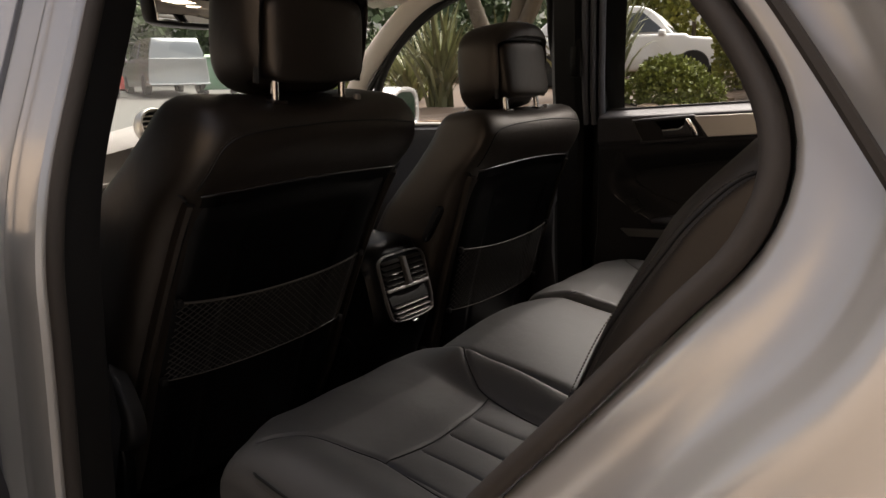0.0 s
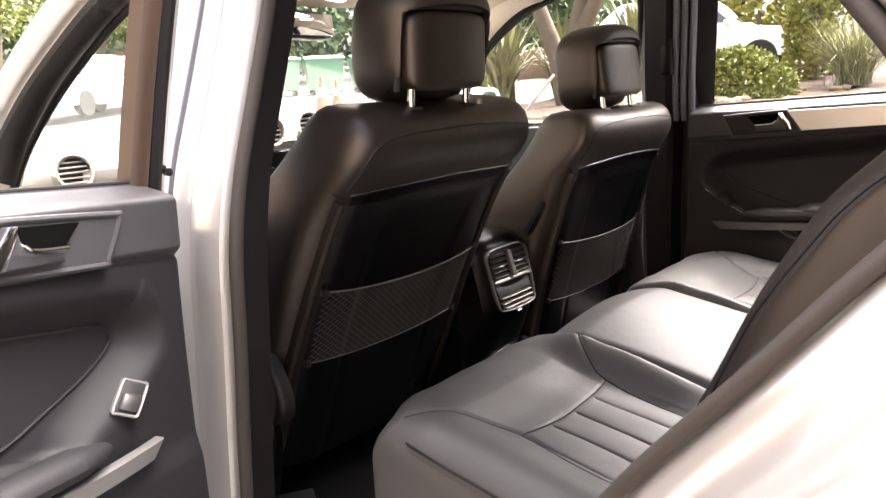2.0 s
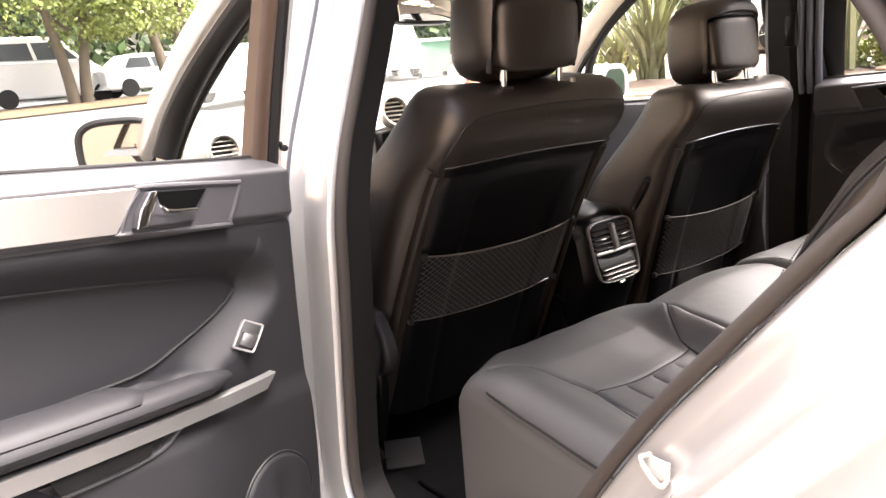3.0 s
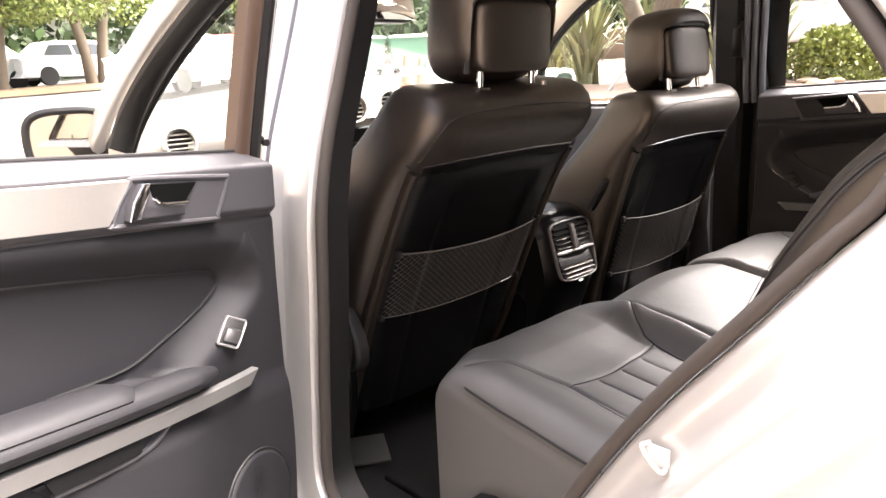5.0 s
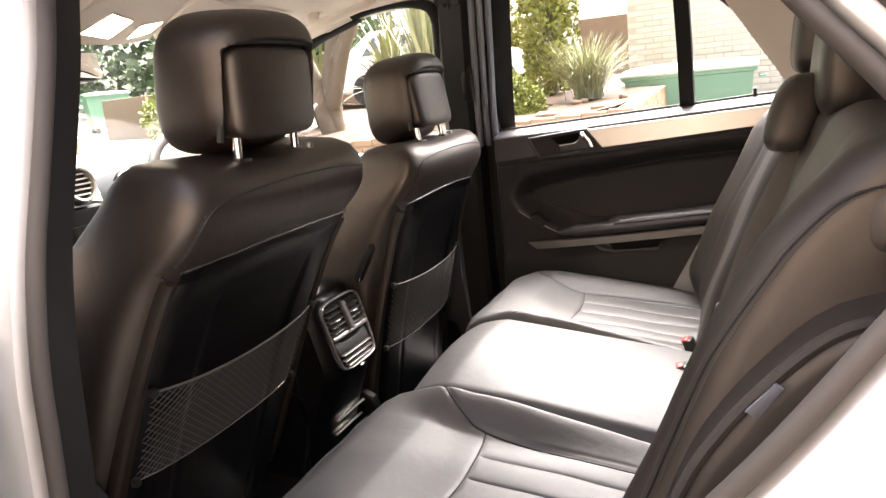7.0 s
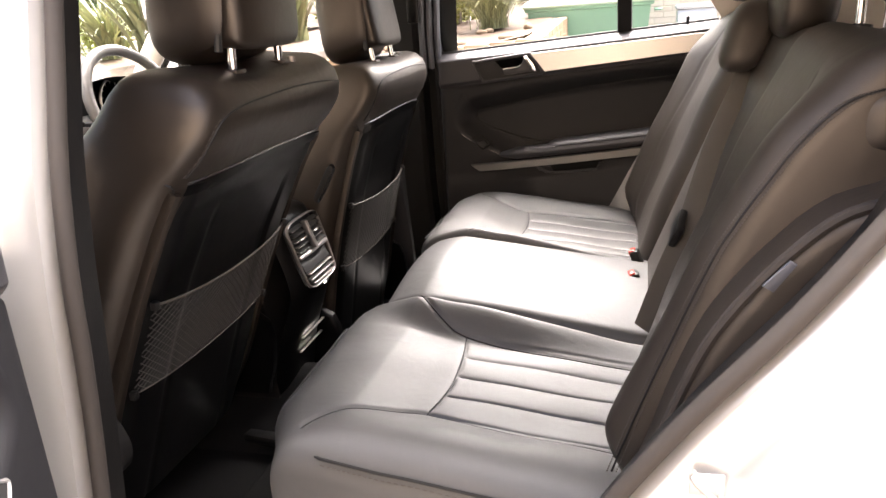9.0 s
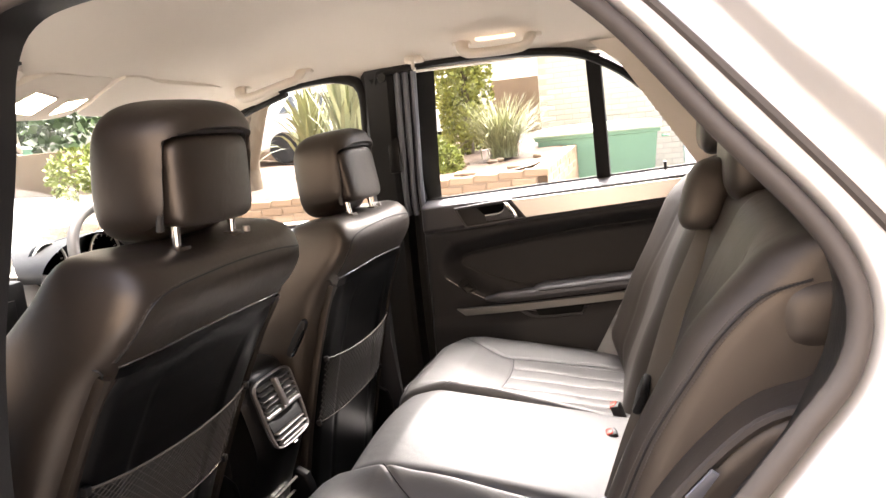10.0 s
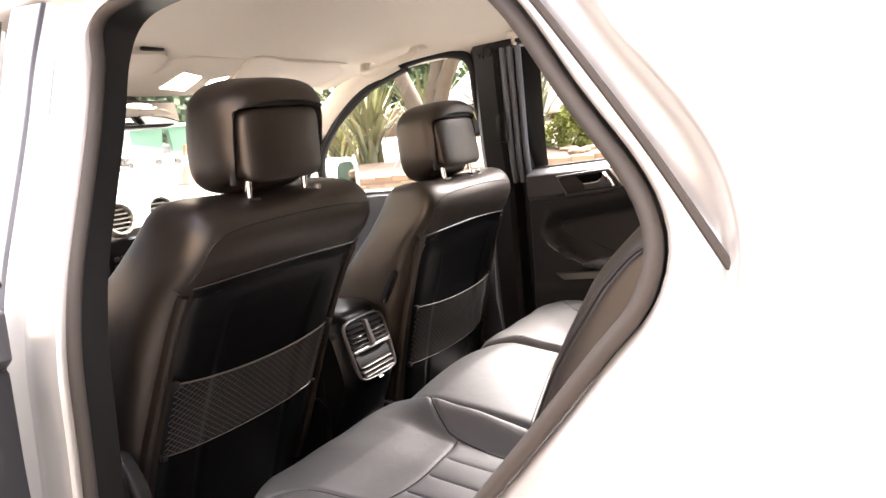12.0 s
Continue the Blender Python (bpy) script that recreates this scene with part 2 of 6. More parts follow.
def smooth_path(pts, n, closed=False):
    """n points along a Catmull-Rom curve through pts, evenly spaced."""
    P = [np.array(p, float) for p in pts]
    if closed:
        P = [P[-1]] + P + P[:2]
    else:
        P = [2 * P[0] - P[1]] + P + [2 * P[-1] - P[-2]]
    C = []
    for i in range(1, len(P) - 2):
        a, b, c, d = P[i - 1:i + 3]
        for s in np.linspace(0, 1, 16, endpoint=False):
            C.append(0.5 * (2 * b + (c - a) * s + (2 * a - 5 * b + 4 * c - d) * s * s + (3 * b - a - 3 * c + d) * s ** 3))
    C.append(P[-2])
    C = np.array(C)
    L = np.concatenate([[0], np.cumsum(np.linalg.norm(np.diff(C, axis=0), axis=1))])
    t = np.linspace(0, L[-1], n, endpoint=not closed)
    return [tuple(np.interp(s, L, C[:, k]) for k in range(C.shape[1])) for s in t]


def tube(path, r, seg=8, closed=False, rz=None, up=(0, 0, 1), taper=None):
    """A round (or, with rz, oval) bar along a path."""
    P = [Vector(p) for p in path]
    n, rows = len(P), []
    for i in range(n):
        a, b = (P[i - 1] if i or closed else P[i]), (P[(i + 1) % n] if i < n - 1 or closed else P[i])
        t = (b - a).normalized()
        s = t.cross(Vector(up))
        if s.length < 1e-3:
            s = t.cross(Vector((1, 0.1, 0)))
        s.normalize()
        w = s.cross(t)
        k = taper(i / max(1, n - 1)) if taper else 1
        rows.append([tuple(P[i] + s * (r * k * math.cos(q)) + w * ((rz or r) * k * math.sin(q))) for q in [2 * math.pi * j / seg for j in range(seg)]])
    if closed:
        rows.append(rows[0])
    return skin(rows, close=True, cap=not closed)


def box(cx, cy, cz, sx, sy, sz, r=0.004, seg=2):
    """A box with rounded edges: centre and full sizes."""
    bm = bmesh.new()
    bmesh.ops.create_cube(bm, size=1)
    bmesh.ops.scale(bm, vec=(sx, sy, sz), verts=bm.verts)
    r = min(r, 0.48 * min(sx, sy, sz))
    if r > 0:
        bmesh.ops.bevel(bm, geom=bm.edges[:], offset=r, segments=seg, affect="EDGES", profile=0.5)
    bm.verts.index_update()
    m = [(v.co.x + cx, v.co.y + cy, v.co.z + cz) for v in bm.verts], [tuple(v.index for v in f.verts) for f in bm.faces]
    bm.free()
    return m


def plate(outline, depth, fn, r=0.003, seg=2):
    """A plate cut to a flat outline (a, b), depth thick, with rounded edges; fn(a, b, d) gives the place."""
    bm = bmesh.new()
    vs = [bm.verts.new((a, b, 0)) for a, b in outline]
    f = bm.faces.new(vs)
    if f.normal.z < 0 or sum(outline[i - 1][0] * outline[i][1] - outline[i][0] * outline[i - 1][1] for i in range(len(outline))) < 0:
        f.normal_flip()
    ex = bmesh.ops.extrude_face_region(bm, geom=[f])
    top = [v for v in ex["geom"] if isinstance(v, bmesh.types.BMVert)]
    bmesh.ops.translate(bm, vec=(0, 0, depth), verts=top)
    bmesh.ops.recalc_face_normals(bm, faces=bm.faces)
    if r:
        edges = [e for e in bm.edges if abs(e.verts[0].co.z - e.verts[1].co.z) < 1e-6 and e.verts[0].co.z > depth / 2]
        bmesh.ops.bevel(bm, geom=edges, offset=r, segments=seg, affect="EDGES", profile=0.5)
    bm.verts.index_update()
    m = [fn(*v.co) for v in bm.verts], [tuple(v.index for v in f.verts) for f in bm.faces]
    bm.free()
    return m


def lathe(profile, seg=24, axis="z", at=(0, 0, 0)):
    """Turns a profile of (radius, height) round an axis."""
    rows = []
    for r, h in profile:
        row = []
        for j in range(seg):
            q = 2 * math.pi * j / seg
            p = (r * math.cos(q), r * math.sin(q), h)
            p = {"z": p, "x": (p[2], p[0], p[1]), "y": (p[0], p[2], p[1])}[axis]
            row.append(tuple(a + b for a, b in zip(p, at)))
        rows.append(row)
    return skin(rows, close=True, cap=True)


def pillow(cx, cy, cz, hx, hy, hz, n=4.0, seg=28, rings=18):
    """A padded block: a superellipsoid."""
    rows = []
    pw = lambda c: math.copysign(abs(c) ** (2 / n), c)
    for i in range(1, rows_n := rings):
        ph = -math.pi / 2 + math.pi * i / rows_n
        rows.append([(cx + hx * pw(math.cos(ph)) * pw(math.cos(q)), cy + hy * pw(math.cos(ph)) * pw(math.sin(q)), cz + hz * pw(math.sin(ph))) for q in [2 * math.pi * j / seg for j in range(seg)]])
    return skin(rows, close=True, cap=True)


def mesh_data(name, m, mat, sharp=38.0):
    me = bpy.data.meshes.new(name)
    me.from_pydata(m[0], [], m[1])
    bm = bmesh.new()
    bm.from_mesh(me)
    bmesh.ops.recalc_face_normals(bm, faces=bm.faces)
    bm.to_mesh(me)
    bm.free()
    me.materials.append(mat)
    me.polygons.foreach_set("use_smooth", [True] * len(me.polygons))
    if sharp:
        me.set_sharp_from_angle(angle=radians(sharp))
    return me


def part(name, m, mat, parent, label="", sharp=38.0):
    ob = new(name, mesh_data(name, m, mat, sharp))
    ob.parent = parent
    if label:
        ob["label"] = label
    return ob


def thing(name, label, category, group="", kind="", at=None):
    ob = new(name)
    ob.empty_display_size = 0.1
    if at is not None:
        ob.matrix_world = at
    return tagged(ob, label, category, group, kind)


def solid(name, m, mat, label, category, group="", kind="", at=None, sharp=38.0):
    ob = new(name, mesh_data(name, m, mat, sharp))
    if at is not None:
        ob.matrix_world = at
    return tagged(ob, label, category, group, kind)


def bump_at(x, c, w):
    """A smooth hill of width w round c."""
    return math.exp(-((x - c) / w) ** 2)


def ramp01(x, a, b):
    t = min(1.0, max(0.0, (x - a) / (b - a)))
    return t * t * (3 - 2 * t)


# ---- the car: body ----
def side_y(z, base=-0.82):
    """The door openings' side: upright below the belt, leaning in above it."""
    t = z - 1.04
    return base + 0.42 * (0.0 if t < 0 else t * t / 0.44 if t < 0.22 else t - 0.11)


OPENING = [(-0.092, 0.58), (-0.082, 0.74), (-0.055, 0.95), (-0.042, 1.09), (-0.045, 1.2), (-0.070, 1.42), (-0.092, 1.54), (-0.07, 1.605), (0.02, 1.63), (0.25, 1.64), (0.47, 1.615),
           (0.58, 1.575), (0.67, 1.505), (0.755, 1.40), (0.812, 1.333), (0.838, 1.29), (0.845, 1.25), (0.832, 1.208), (0.798, 1.165), (0.735, 1.085), (0.645, 0.975),
           (0.568, 0.865), (0.505, 0.76), (0.44, 0.64), (0.38, 0.545), (0.31, 0.50), (0.20, 0.49), (0.0, 0.49), (-0.04, 0.51)]
edge = smooth_path(OPENING, 220, closed=True)


def offset_ring(d, dy, path=None):
    """The opening's outline, d metres further out in its plane and dy metres towards the outside."""
    path = path or edge
    n, out = len(path), []
    for i in range(n):
        (x0, z0), (x1, z1), (x, z) = path[i - 2], path[(i + 2) % n], path[i]
        tx, tz = x1 - x0, z1 - z0
        k = math.hypot(tx, tz)
        nx, nz = -tz / k, tx / k
        out.append((x + nx * d, side_y(z + nz * d) - dy, z + nz * d))
    return out


car = thing("estate_car", "silver four-wheel-drive car with its rear passenger door open", "car")
rear_part = [i for i in range(220) if edge[i][0] > 0.30]
i0, i1 = rear_part[0], rear_part[-1]


def span(ring, a, b):
    return ring[a:b + 1]


# silver jamb on the front and top of the opening; behind, one panel from the jamb to the rear wing
JAMB = ((0.0, -0.02), (0.006, 0.0), (0.012, 0.005), (0.03, 0.007), (0.05, 0.012), (0.060, 0.024))
hinge_side = lambda x, z: ramp01(-x, -0.02, 0.04) * ramp01(1.62 - z, 0, 0.1)
rings = [[(x + (0.022 if d < 0.012 else 0.012 if d < 0.02 else 0.0) * hinge_side(x, z), y, z) for x, y, z in offset_ring(d, dy)] for d, dy in JAMB]
part("door_jamb", skin([r[i1:] + r[:i0 + 1] for r in rings]), SILVER, car, "silver door jamb round the rear opening")
WING = ((0.066, 0.036), (0.072, 0.046), (0.082, 0.052), (0.094, 0.053), (0.108, 0.052), (0.125, 0.056), (0.142, 0.068), (0.160, 0.084), (0.18, 0.096), (0.21, 0.103), (0.25, 0.106), (0.30, 0.106), (0.36, 0.103), (0.42, 0.095), (0.55, 0.065), (0.8, 0.0))
part("rear_wing", skin([span(r, i0, i1) for r in rings] + [span(offset_ring(d, dy), i0, i1) for d, dy in WING]), SILVER, car, "glossy silver rear wing panel", 60)
# black strip along the top of the wing flange
strip_path = [(x, side_y(z) - 0.020, z) for x, z in smooth_path([(0.60, 1.60), (0.66, 1.545), (0.708, 1.497), (0.806, 1.380), (0.852, 1.322), (0.912, 1.241)], 50)]
part("flange_strip", tube(strip_path, 0.0032, 6, rz=0.0045), WARM_RUBBER, car, "thin brown rubber strip")
# seals
part("opening_seal", tube([(x + 0.029 * hinge_side(x, z), y + 0.004 + 0.012 * hinge_side(x, z), z) for x, y, z in offset_ring(-0.0075, 0.0)], 0.0085, 20, closed=True, rz=0.0110, up=(0, 1, 0)), WARM_RUBBER, car, "soft dark edge seal round the door opening")
reveal = []
for tight, wide, dy in ((-0.006, 0.001, -0.016), (-0.012, 0.006, -0.05), (-0.008, 0.012, -0.09)):
    reveal.append([tuple(Vector(p).lerp(Vector(q), ramp01(p[0], 0.2, 0.45) * ramp01(1.24 - p[2], 0.0, 0.10))) for p, q in zip(offset_ring(tight, dy), offset_ring(wide, dy))])
part("inner_reveal", skin([r + r[:1] for r in reveal]), PLASTIC, car)
# pillar between the doors: hinge side of the opening
pillar = [(-0.097, 0.48), (-0.082, 0.74), (-0.055, 0.95), (-0.042, 1.09), (-0.045, 1.2), (-0.070, 1.42), (-0.092, 1.54), (-0.10, 1.64)]
pz = smooth_path(pillar, 40)


def pillar_rows(steps):
    return [[(x + dx, side_y(z) - dy, z) for x, z in pz] for dx, dy in steps]


part("centre_pillar", skin(pillar_rows([(-0.045, 0.012), (-0.060, 0.030), (-0.075, 0.040), (-0.10, 0.048), (-0.13, 0.052)])), SILVER, car, "silver pillar between the doors")
# grey strip stands in for the shading along the front door gap
part("pillar_gap_shade", tube([(x - 0.064, side_y(z) - 0.036, z) for x, z in pz], 0.0025, 6, rz=0.005), GREY_SEAL, car, "grey strip for the shade at the front door gap")
part("pillar_inner_cover", skin(pillar_rows([(0.005, -0.02), (0.012, -0.035), (0.005, -0.075), (-0.03, -0.10), (-0.09, -0.11), (-0.13, -0.09), (-0.14, -0.03)])), PLASTIC, car, "dark inner pillar cover")
bolt = lathe([(0.0, 0.0), (0.006, 0.0), (0.006, 0.008), (0.0, 0.009)], 10, "x", (-0.062, -0.862, 1.224))
part("pillar_bolt", bolt, PLASTIC, car)
striker_loop = tube(smooth_path([(0.645, -0.835, 0.940), (0.645, -0.850, 0.940), (0.667, -0.850, 0.920), (0.667, -0.835, 0.920)], 16), 0.0028, 8)
striker = part("door_striker", box(0.656, -0.838, 0.930, 0.030, 0.003, 0.022, 0.001), SILVER, car, "silver striker plate")
part("striker_loop", striker_loop, ALUMINIUM, striker, "bright metal striker loop")
# sill and its scuff plate
part("sill", skin([[(x, y, z) for x in np.linspace(-0.13, 0.46, 12)] for y, z in ((-0.70, 0.44), (-0.72, 0.47), (-0.76, 0.485), (-0.80, 0.488), (-0.86, 0.47), (-0.90, 0.42), (-0.91, 0.33))]), SILVER, car)
part("sill_cover", box(0.14, -0.742, 0.492, 0.46, 0.055, 0.012, 0.004), PLASTIC, car)
# floor
floor_rows = [[(x, y, 0.47 - 0.03 * (abs(y) < 0.62) * (abs(y) > 0.16) + 0.10 * bump_at(y, 0, 0.10) + 0.16 * ramp01(x, 0.14, 0.24)) for y in np.linspace(-0.72, 0.72, 60)] for x in np.linspace(-1.30, 0.70, 60)]
part("cabin_floor", skin(floor_rows), CARPET, car, "black carpeted cabin floor")
part("underbody", box(0.0, 0, 0.33, 3.9, 1.70, 0.06, 0.02), PLASTIC, car)
# roof: headliner below, silver skin above
def roof_z(x, y):
    return 1.745 - (0.115 if y > 0 else 0.062) * (abs(y) / 0.62) ** 2.6 - 0.045 * max(0.0, -x - 0.1) ** 1.5 * 2.2 - 0.05 * max(0.0, x - 0.5) ** 2


def lining_z(x, y):
    return roof_z(x, y) - 0.045 - 0.085 * ramp01(-x, -0.05, 0.46) * (1 - (abs(y) / 0.62) ** 2)


part("headliner", skin([[(x, y, lining_z(x, y)) for y in np.linspace(-0.615, 0.615, 50)] for x in np.linspace(-0.72, 1.75, 60)]), HEADLINER, car, "pale beige cloth headliner")
part("roof_skin", skin([[(x, y * 1.06, roof_z(x, y) + 0.02) for y in np.linspace(-0.64, 0.64, 30)] for x in np.linspace(-0.78, 1.8, 40)]), SILVER, car, "silver roof")
for sgn in (-1, 1):
    part("roof_rail", skin([[(x, sgn * yy, roof_z(x, sgn * 0.615) + dz) for x in np.linspace(-0.70, 1.7, 40)] for yy, dz in ((0.612, -0.046), (0.625, -0.052), (0.640, -0.048), (0.665, -0.02), (0.68, 0.02))]), HEADLINER if sgn > 0 else SILVER, car)
# windscreen pillars, lined in pale cloth
for sgn in (-1, 1):
    a = smooth_path([(-0.34, 1.605, 0.60), (-0.52, 1.555, 0.63), (-0.68, 1.47, 0.665), (-0.83, 1.365, 0.70), (-0.95, 1.25, 0.735), (-1.04, 1.13, 0.76)], 24)
    part("windscreen_pillar", tube([(x, sgn * y, z) for x, z, y in a], 0.030, 12, rz=0.040), HEADLINER, car, "beige lined windscreen pillar")
    part("pillar_skin", tube([(x - (0.07 if sgn < 0 else 0.005), sgn * (y + 0.045), z + 0.012) for x, z, y in a], 0.026 if sgn < 0 else 0.030, 12, rz=0.034 if sgn < 0 else 0.036), SILVER, car)
    part("window_edge", tube([(x + 0.03, sgn * (y + 0.005), z - 0.040) for x, z, y in a], 0.009, 8), RUBBER, car)
# windscreen, header and bonnet
ws = [[(-0.60 - 0.50 * v - 0.20 * (1 - (u / 0.66) ** 2) * (0.3 + v), u * (1 + 0.16 * v), 1.585 - 0.47 * v) for u in np.linspace(-0.62, 0.62, 20)] for v in np.linspace(0, 1, 10)]
w = part("windscreen", skin(ws), SCREEN_GLASS, car, "sloping windscreen glass")
w.visible_shadow = False
part("bonnet", skin([[(x, y, 1.10 - 0.10 * ramp01(-x, 1.6, 2.45) - 0.06 * (y / 0.8) ** 4 + 0.012 * bump_at(abs(y), 0.42, 0.1)) for y in np.linspace(-0.86, 0.86, 30)] for x in np.linspace(-1.42, -2.35, 20)]), SILVER, car, "silver bonnet beyond the windscreen")
part("front_end", box(-2.32, 0, 0.72, 0.22, 1.78, 0.62, 0.09, 4), SILVER, car)
part("cowl", box(-1.40, 0, 1.085, 0.16, 1.45, 0.05, 0.02), PLASTIC, car)
# far side between belt and floor, front door and its window frame
def far_y(z, base=0.745):
    return base - max(0.0, z - 1.15) * 0.42


LOW = {-1: -0.03, 1: 0.0}
for sgn in (-1, 1):
    rows = [[(x, sgn * (yy), zz) for x in np.linspace(-2.25, -0.07, 30)] for yy, zz in ((0.90, 0.40), (0.945, 0.60), (0.955, 0.85), (0.945, 1.02), (0.925, 1.09), (0.895, 1.140))]
    part("front_door_skin", skin(rows), SILVER, car, "silver front door and wing")
    rows = [[(x, sgn * yy, zz - 0.02 * ramp01(-x, 0.5, 1.1) * (zz > 1.0)) for x in np.linspace(-1.18, -0.11, 24)] for yy, zz in ((0.70, 0.45), (0.735, 0.60), (0.69, 0.80), (0.70, 0.93), (0.735, 0.97), (0.745, 1.10), (0.752, 1.150 + LOW[sgn]), (0.775, 1.166 + LOW[sgn]), (0.81, 1.164 + LOW[sgn]), (0.825, 1.145 + LOW[sgn]))]
    part("front_door_trim", skin(rows), VINYL, car, "charcoal front door lining")
    if sgn > 0:
        part("front_door_rail", moved(box(0, 0, 0, 0.80, 0.045, 0.010, 0.004), pose(-0.52, sgn * 0.785, 1.166, 0, -1.0, 0)), ALUMINIUM, car, "pale rail along the front window")
    # rubber frame of the front window
    fr = smooth_path([(-0.10, 1.19), (-0.105, 1.40), (-0.085, 1.55), (-0.14, 1.59), (-0.25, 1.593), (-0.40, 1.565), (-0.54, 1.508), (-0.68, 1.42), (-0.78, 1.335), (-0.838, 1.25), (-0.850, 1.16)], 60)
    part("front_window_frame", tube([(x, sgn * (far_y(z) + (0.085 if sgn < 0 else 0.045)), z) for x, z in ([q for q in fr[16:] if q[0] < -0.25] if sgn < 0 else fr)], 0.024 if sgn < 0 else 0.016, 10, rz=0.030 if sgn < 0 else 0.016, up=(0, 1, 0)), RUBBER, car, "black rubber window frame")
    if sgn < 0:
        continue
    g = part("front_window_glass", skin([[(x, sgn * (far_y(z) + 0.05), z) for x, z in fr[:30]], [(x, sgn * (far_y(z) + 0.05), z) for x, z in reversed(fr[30:])]]), GLASS, car)
    g.visible_shadow = False
# far pillar between the doors
def pillar_y(z):
    return 0.745 - 0.30 * max(0.0, z - 1.15)


fp = smooth_path([(-0.035, 0.50), (-0.05, 0.80), (-0.05, 1.10), (-0.045, 1.25), (-0.02, 1.45), (0.0, 1.60), (0.004, 1.645)], 28)
part("far_centre_pillar", skin([[(x + dx, pillar_y(z) + dy, z) for x, z in fp] for dx, dy in ((-0.085, 0.06), (-0.080, 0.0), (-0.06, -0.02), (0.005, -0.025), (0.018, -0.012), (0.022, 0.06))]), PLASTIC, car, "black inner pillar cover")
part("far_seal_channel", skin([[(x + dx, pillar_y(z) + 0.050, z) for x, z in fp] for dx in (0.0, 0.06, 0.12)]), RUBBER, car, "black channel behind the door seal")
for dx, dy, r in ((0.031, -0.012, 0.010), (0.051, -0.004, 0.010), (0.071, 0.006, 0.010)):
    part("far_door_seal", tube([(x + dx, pillar_y(z) + dy, z) for x, z in fp if 1.17 < z < 1.63], r, 8, rz=0.014), GREY_SEAL, car, "ribbed grey door seal")
part("belt_slot", box(-0.02, pillar_y(1.36) - 0.028, 1.36, 0.035, 0.012, 0.10, 0.005), GLOSS_BLACK, car)
part("pillar_cap", lathe([(0.0, -0.004), (0.012, -0.004), (0.014, 0.0), (0.0, 0.004)], 14, "y", (-0.01, pillar_y(1.575) - 0.03, 1.575)), PLASTIC, car)
# rear of the cabin: far quarter lining, tail and load floor
quarter = [(0.80, 1.27), (0.62, 1.545), (0.55, 1.60), (1.75, 1.62), (1.9, 1.2), (1.9, 0.5), (0.5, 0.5), (0.62, 0.80), (0.78, 1.05)]
part("quarter_lining", plate(quarter, 0.03, lambda a, b, d: (a, far_y(b) + 0.02 + d, b), 0.004), HEADLINER, car, "beige rear pillar lining")
part("near_quarter_lining", plate([(0.87, 1.27), (0.66, 1.56), (0.62, 1.61), (1.75, 1.62), (1.9, 1.2), (1.9, 0.5), (0.62, 0.5), (0.68, 0.80), (0.80, 1.05)], 0.03, lambda a, b, d: (a, -far_y(b) - 0.0 - d, b), 0.004), HEADLINER, car)
part("far_flank", skin([[(x, yy, zz) for x in np.linspace(-0.07, 2.3, 30)] for yy, zz in ((0.90, 0.40), (0.945, 0.60), (0.955, 0.85), (0.945, 1.02), (0.925, 1.10), (0.885, 1.185))]), SILVER, car, "silver far side of the car")
part("tailgate", skin([[(1.88 + dx, y, z) for y in np.linspace(-0.80, 0.80, 12)] for dx, z in ((0.40, 0.45), (0.42, 0.9), (0.36, 1.15), (0.10, 1.60), (0.0, 1.74))]), SILVER, car)
part("load_cover", box(1.35, 0, 1.06, 0.95, 1.30, 0.02, 0.006), PLASTIC, car)
for wx in (-1.45, 1.47):
    for sgn in (-1, 1):
        wheel = part("wheel", lathe([(0.20, -0.11), (0.34, -0.11), (0.365, -0.08), (0.365, 0.08), (0.34, 0.11), (0.20, 0.11)], 36, "y", (wx, sgn * 0.81, 0.365)), TYRE, car)
        part("rim", lathe([(0.0, 0.0), (0.05, sgn * 0.03), (0.20, sgn * 0.045), (0.225, sgn * 0.06), (0.225, -sgn * 0.06)], 36, "y", (wx, sgn * 0.85, 0.365)), ALLOY, wheel)


# ---- padding: a sheet over (a, b) that rolls down at its edges ----
def pad(a0, a1, b0, b1, height, place, na=90, nb=90, roll=0.03, skirt=0.12, corner=None, roll_lo=None):
    def axis(lo, hi, n, r0, roll):
        q = np.linspace(0, math.pi / 2, 7)
        c = [lo] + [lo + r0 * (1 - math.cos(t)) for t in q[0:]] + list(np.linspace(lo + r0, hi - roll, n))[1:-1] + [hi - roll * (1 - math.cos(t)) for t in q[::-1]] + [hi]
        d = [-skirt] + [-r0 * (1 - math.sin(t)) for t in q] + [0] * (n - 2) + [-roll * (1 - math.sin(t)) for t in q[::-1]] + [-skirt]
        return np.array(c), np.array(d)
    A, DA = axis(a0, a1, na, roll, roll)
    B, DB = axis(b0, b1, nb, roll_lo or roll, roll)
    aa, bb = np.meshgrid(A, B, indexing="ij")
    if corner:
        aa, bb = corner(aa, bb)
    H = height(aa, bb) + -np.minimum(skirt, np.hypot(DA[:, None], DB[None, :]))
    rows = [[place(aa[i, j], bb[i, j], H[i, j]) for j in range(len(B))] for i in range(len(A))]
    return skin(rows)


def groove(a, b, line, width):
    """1 on a seam line, falling to 0 beside it."""
    d = np.full(a.shape, 9.0)
    for (p, q), (r, s) in zip(line, line[1:]):
        dx, dy = r - p, s - q
        t = np.clip(((a - p) * dx + (b - q) * dy) / (dx * dx + dy * dy), 0, 1)
        d = np.minimum(d, np.hypot(a - p - t * dx, b - q - t * dy))
    return np.exp(-(d / width) ** 2)


